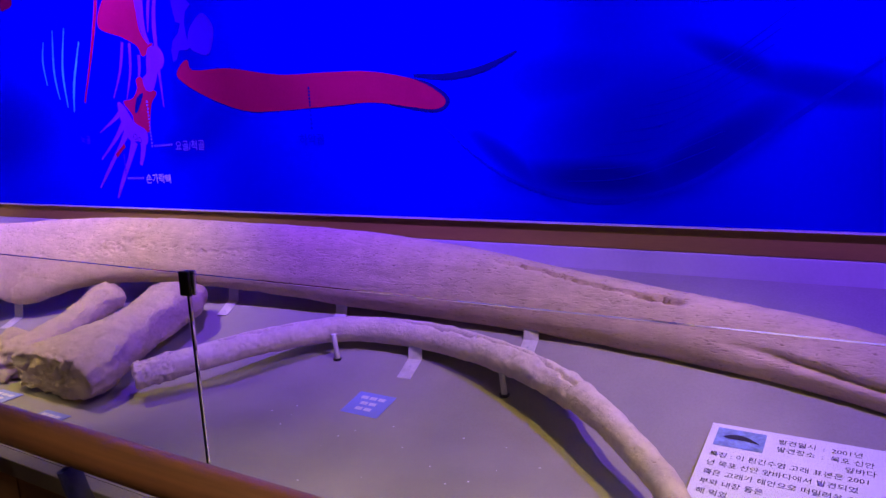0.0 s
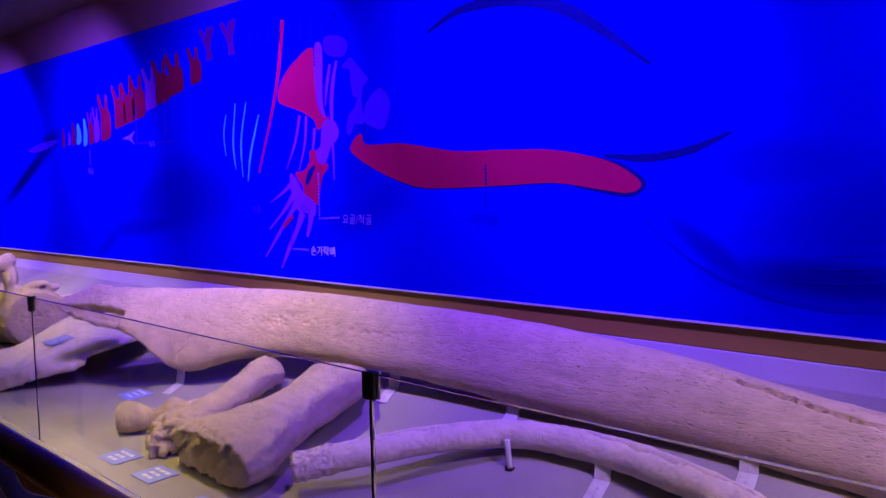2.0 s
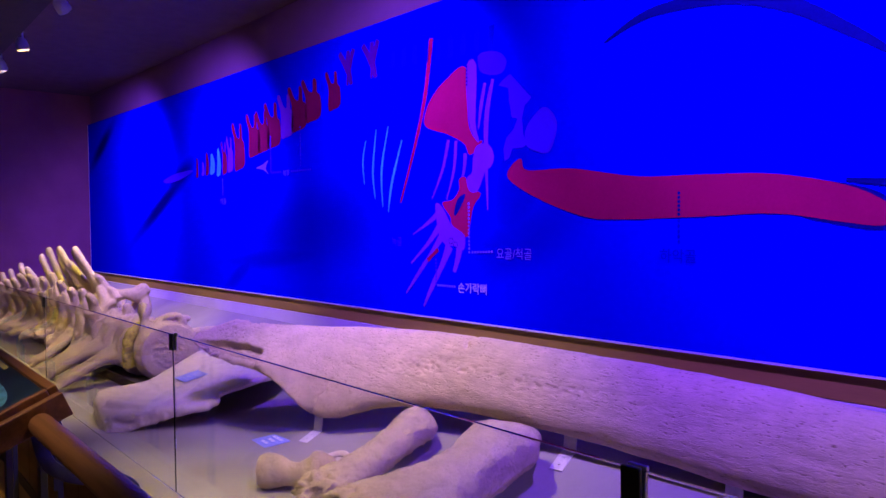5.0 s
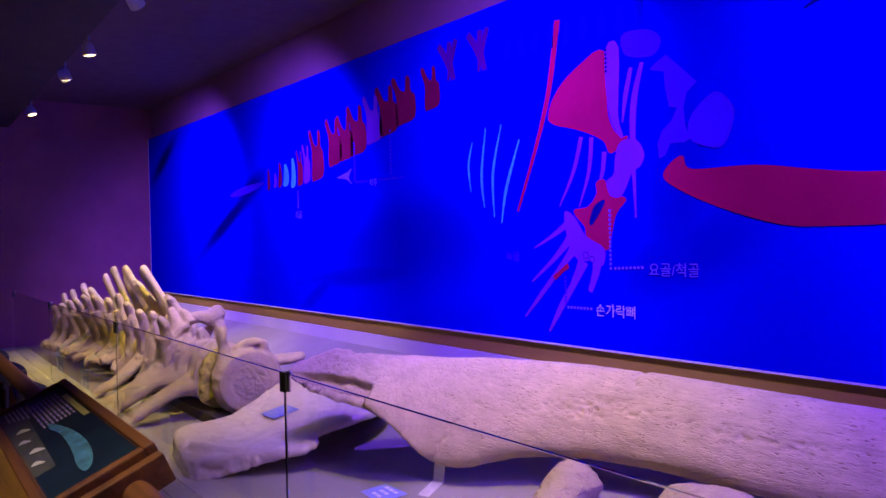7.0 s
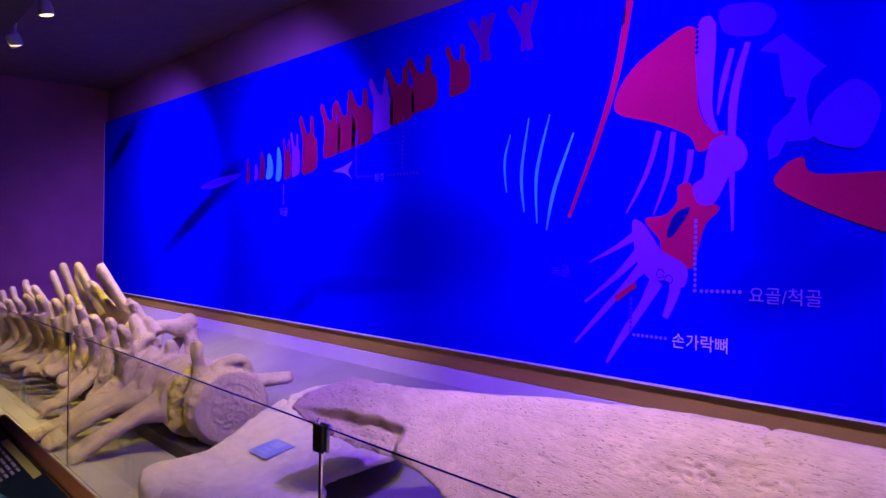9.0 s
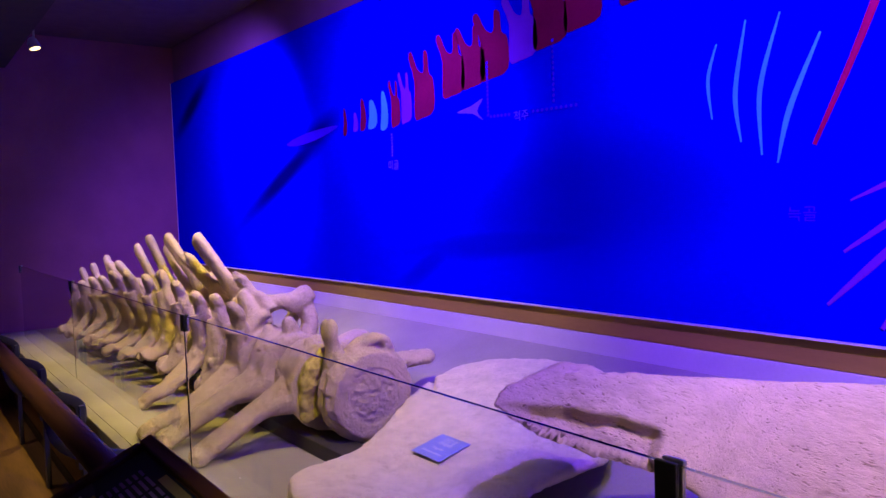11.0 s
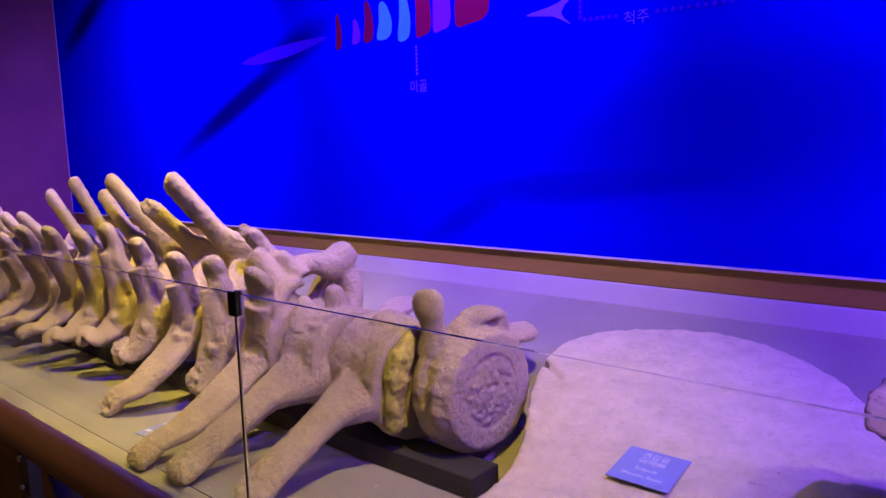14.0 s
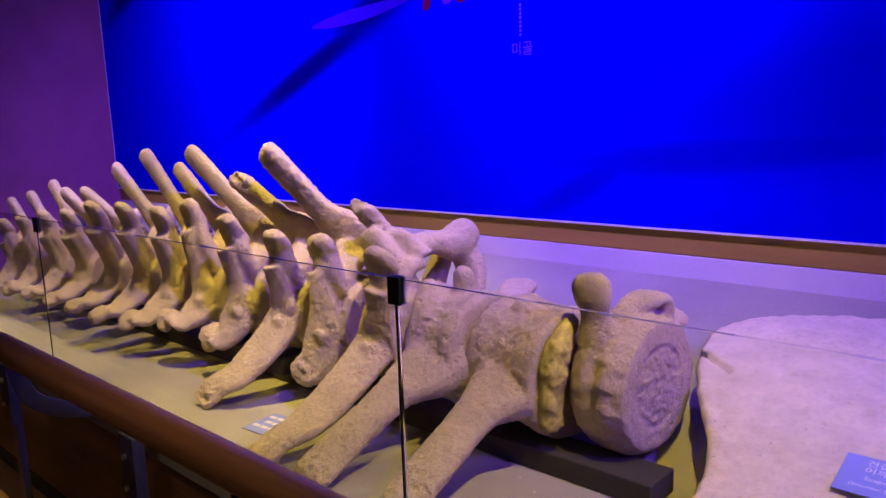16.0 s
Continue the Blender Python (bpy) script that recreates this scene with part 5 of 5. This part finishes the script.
vertebra(-6.79, 1.88, 0.885, 0.164, 0.18, 0, (-6.92, 1.455, 0.635), None, (-7.12, 1.76, 1.38), (-6.82, 1.715, 1.165), "whale vertebra with a broken spine tip", 0.95)
vertebra(-7.06, 1.875, 0.885, 0.160, 0.17, 0, (-7.185, 1.63, 0.755), None, (-7.47, 1.78, 1.465), (-7.11, 1.705, 1.205), TALL, 0.95)
vertebra(-7.33, 1.87, 0.885, 0.155, 0.17, 0, (-7.47, 1.60, 0.79), None, (-7.70, 1.84, 1.39), (-7.40, 1.71, 1.25), "whale vertebra with a leaning spine", 0.85)
vertebra(-7.60, 1.86, 0.88, 0.150, 0.16, 0, (-7.72, 1.55, 0.755), None, (-7.90, 1.79, 1.455), (-7.60, 1.68, 1.215), TALL, 0.85)
vertebra(-7.86, 1.84, 0.875, 0.145, 0.15, 0, (-7.89, 1.50, 0.765), None, (-8.24, 1.80, 1.385), (-7.82, 1.63, 1.225), "whale vertebra with a leaning spine", 0.85)
vertebra(-8.12, 1.81, 0.87, 0.138, 0.15, 0, (-8.10, 1.48, 0.78), None, (-8.45, 1.72, 1.27), (-8.07, 1.60, 1.22), SHORT, 0.8)
vertebra(-8.38, 1.78, 0.865, 0.132, 0.14, 0, (-8.40, 1.49, 0.77), None, (-8.70, 1.72, 1.26), (-8.38, 1.60, 1.17), SHORT, 0.8)
vertebra(-8.63, 1.75, 0.86, 0.125, 0.14, 0, (-8.68, 1.48, 0.77), None, (-8.97, 1.76, 1.29), (-8.66, 1.59, 1.15), SHORT, 0.8)
SMALL = "small whale vertebra with a stubby spine"
vertebra(-8.87, 1.71, 0.855, 0.118, 0.13, 0, (-8.94, 1.47, 0.76), None, (-9.15, 1.70, 1.23), (-8.91, 1.57, 1.11), SMALL, 0.7)
vertebra(-9.10, 1.67, 0.85, 0.110, 0.12, 0, (-9.17, 1.46, 0.76), None, (-9.36, 1.66, 1.19), (-9.14, 1.55, 1.08), SMALL, 0.7)
bone("filler_pad", (-5.69, 1.85, 0.70), "rough filler pad between two vertebrae, its yellow partly painted lamp light", [
    ("filler_mass", [(-5.70, 1.80, 0.74, 0.030, 0.04), (-5.695, 1.785, 0.84, 0.032, 0.04), (-5.69, 1.81, 0.95, 0.028, 0.04), (-5.685, 1.87, 1.01, 0.02, 0.03)], (1, 0, 0))], 0.007, M_FOAM, 0.010, 0.003, category="filler")

beam = thing("support_beam", (-7.3, 1.84, 0.6), "dark grey timber beam under the vertebrae", "beam")
part("timber", boxed(-9.35, 1.775, 0.601, -5.40, 1.90, 0.665, bevel=0.004), M_BEAM, beam)
for k, x in enumerate((-8.85, -8.35, -7.85, -7.35, -6.85, -6.35)):
    part("saddle_block", boxed(x - 0.04, 1.70 + 0.012 * (k % 2), 0.664, x + 0.04, 1.93, 0.735, bevel=0.006), M_BEAM, beam)


# ---- brackets, pegs ----
def bracket(x, y, turn, up=0.10, foot=0.10, wide=0.055):
    z = deck_z(y)
    lean = math.atan2(deck_z(y + 0.03) - deck_z(y - 0.07), 0.10)
    root = thing("bone_bracket", (x, y, z), "white painted L-shaped metal bracket holding a bone", "bracket", "white brackets")
    m = Matrix.Translation((x, y, z + 0.001)) @ Matrix.Rotation(turn, 4, "Z")
    part("upright", boxed(-wide / 2, 0.0, 0.0, wide / 2, 0.004, up, bevel=0.0012, turn=m @ Matrix.Rotation(radians(-8), 4, "X")), M_BRACKET, root)
    base = part("foot", boxed(-wide / 2, -foot, 0.0005, wide / 2, 0.0, 0.0045, bevel=0.0012, turn=m @ Matrix.Rotation(lean, 4, "X")), M_BRACKET, root)
    for k in (-0.07, -0.035):
        part("screw", rod(bmesh.new(), m @ Matrix.Rotation(lean, 4, "X") @ Vector((0, k, 0.004)), m @ Matrix.Rotation(lean, 4, "X") @ Vector((0, k, 0.0065)), 0.005, 10), M_STEEL, base, smooth=40)


for x, y, turn in ((-3.85, 2.10, 0.25), (-3.30, 2.24, 0.2), (-2.54, 2.395, 0.15), (-1.90, 2.395, 0.1), (-1.03, 2.385, 0.1), (0.35, 2.18, 0.2)):
    bracket(x, y, turn)
bracket(-1.43, 2.235, 0.1, 0.095)


def peg(x, y, top):
    z = deck_z(y)
    root = thing("support_peg", (x, y, z), "small pale metal peg beside the rib", "peg", "rib pegs")
    part("pin", rod(bmesh.new(), (x, y, z), (x - 0.008, y - 0.004, top), 0.010, 12, 0.002), M_BRACKET, root, smooth=40)
    part("base", rod(bmesh.new(), (x, y, z - 0.004), (x, y, z + 0.005), 0.018, 14), M_BLACK, root, smooth=40)


for x, y, top in ((-1.755, 2.185, 0.775), (-1.02, 2.15, 0.765)):
    peg(x, y, top)


# ---- label cards ----
def card(x, y, w, d, turn, lines=(3, 2, 2), z=None, words=()):
    zz = deck_z(y) if z is None else z
    tip = math.atan2(deck_z(y + 0.06) - deck_z(y - 0.06), 0.12) if z is None else 0.2
    root = thing("label_card", (x, y, zz), "small blue label card with white lettering", "label card", "blue label cards")
    m = Matrix.Translation((x, y, zz + 0.002)) @ Matrix.Rotation(turn, 4, "Z") @ Matrix.Rotation(tip, 4, "X")
    face = part("card", boxed(-w / 2, -d / 2, 0, w / 2, d / 2, 0.0025, bevel=0.0006, turn=m), M_CARD, root)
    if words:
        for k, (text, size) in enumerate(words):
            me = letters(text, size, Matrix.Identity(4))
            xs_ = [v.co.x for v in me.vertices]
            me.transform(m @ Matrix.Translation((-(max(xs_) + min(xs_)) / 2, d / 2 - 0.034 - 0.027 * k, 0.0034)))
            part("lettering", me, M_INK, face)
        return
    for k, n in enumerate(lines):
        row = d / 2 - 0.03 - k * d * 0.25
        for j in range(n):
            a = -0.018 * n + 0.036 * j
            part("text_bar", boxed(a + 0.003, row - 0.008, 0.003, a + 0.032, row + 0.008, 0.0036, turn=m), M_INK, face)


card(-1.465, 1.99, 0.155, 0.125, 0.0)
card(-3.99, 1.925, 0.165, 0.135, -0.08)
card(-3.135, 1.465, 0.15, 0.12, 0.02)
card(-2.845, 1.465, 0.14, 0.12, 0.02)
card(-2.46, 1.43, 0.14, 0.10, 0.02, (3, 2))
card(-6.595, 1.50, 0.125, 0.14, 0.1, (3, 2, 3))
card(-4.945, 1.91, 0.16, 0.14, 0.0, z=0.772, words=(("견갑골", 0.026), ("어깨뼈", 0.026), ("Scapula", 0.020), ("(Shoulder Blade)", 0.016)))

notice = thing("notice_card", (-0.14, 2.0, 0.62), "white printed notice with a small photo of a whale at sea", "notice")
nm = Matrix.Translation((-0.365, 2.165, 0.682)) @ Matrix.Rotation(radians(10), 4, "X")
face = part("card", boxed(0, -0.44, -0.008, 0.62, 0.0, 0.0, bevel=0.001, turn=nm), M_PAPER, notice)
part("prop", boxed(0.05, -0.43, -0.075, 0.57, -0.40, -0.009, turn=nm), M_BLACK, notice)
photo = part("photo", boxed(0.02, -0.105, 0.0005, 0.145, -0.02, 0.0012, turn=nm), M_SEA, face, "small sea photograph")
bm = bmesh.new()
bm.faces.new([bm.verts.new(nm @ Vector((0.085 + p[0], -0.06 + p[1], 0.0018))) for p in spline([(-0.045, 0.0), (-0.02, 0.014), (0.01, 0.012), (0.048, -0.012), (0.01, -0.008), (-0.03, -0.008)], 4, True)])
bmesh.ops.triangulate(bm, faces=bm.faces)
part("whale_shape", bm, M_TEXT, photo)
for k, (text, x, y) in enumerate((("발견일시  :  2001년", 0.175, -0.05), ("발견장소  :  목포 신안", 0.175, -0.085), ("앞바다", 0.335, -0.12), ("특징 : 이 흰긴수염 고래 표본은 2001", 0.02, -0.155), ("년 목포 신안 앞바다에서 발견되었", 0.02, -0.195), ("죽은 고래가 해안으로 떠밀려온 것을", 0.02, -0.235), ("부와 내장 등은", 0.02, -0.275), ("해 먹었", 0.02, -0.315))):
    part("lettering", letters(text, 0.025, nm @ Matrix.Translation((x, y, 0.0012))), M_TEXT, face)

# ---- paint flecks and dust on the deck ----
rng = random.Random(7)
bm = bmesh.new()
for k in range(160):
    x, y = rng.uniform(-9.0, 0.8), rng.uniform(1.36, 1.93)
    r = rng.uniform(0.0012, 0.0042)
    bm.faces.new([bm.verts.new((x + r * rng.uniform(0.6, 1.2) * math.cos(a), y + r * rng.uniform(0.6, 1.2) * math.sin(a), 0.6012)) for a in np.linspace(0, 2 * math.pi, 8)[:-1]])
tagged(part("dust_flecks", bm, M_INK), "pale specks of dust and paint on the deck", "dust", kind="stuff")
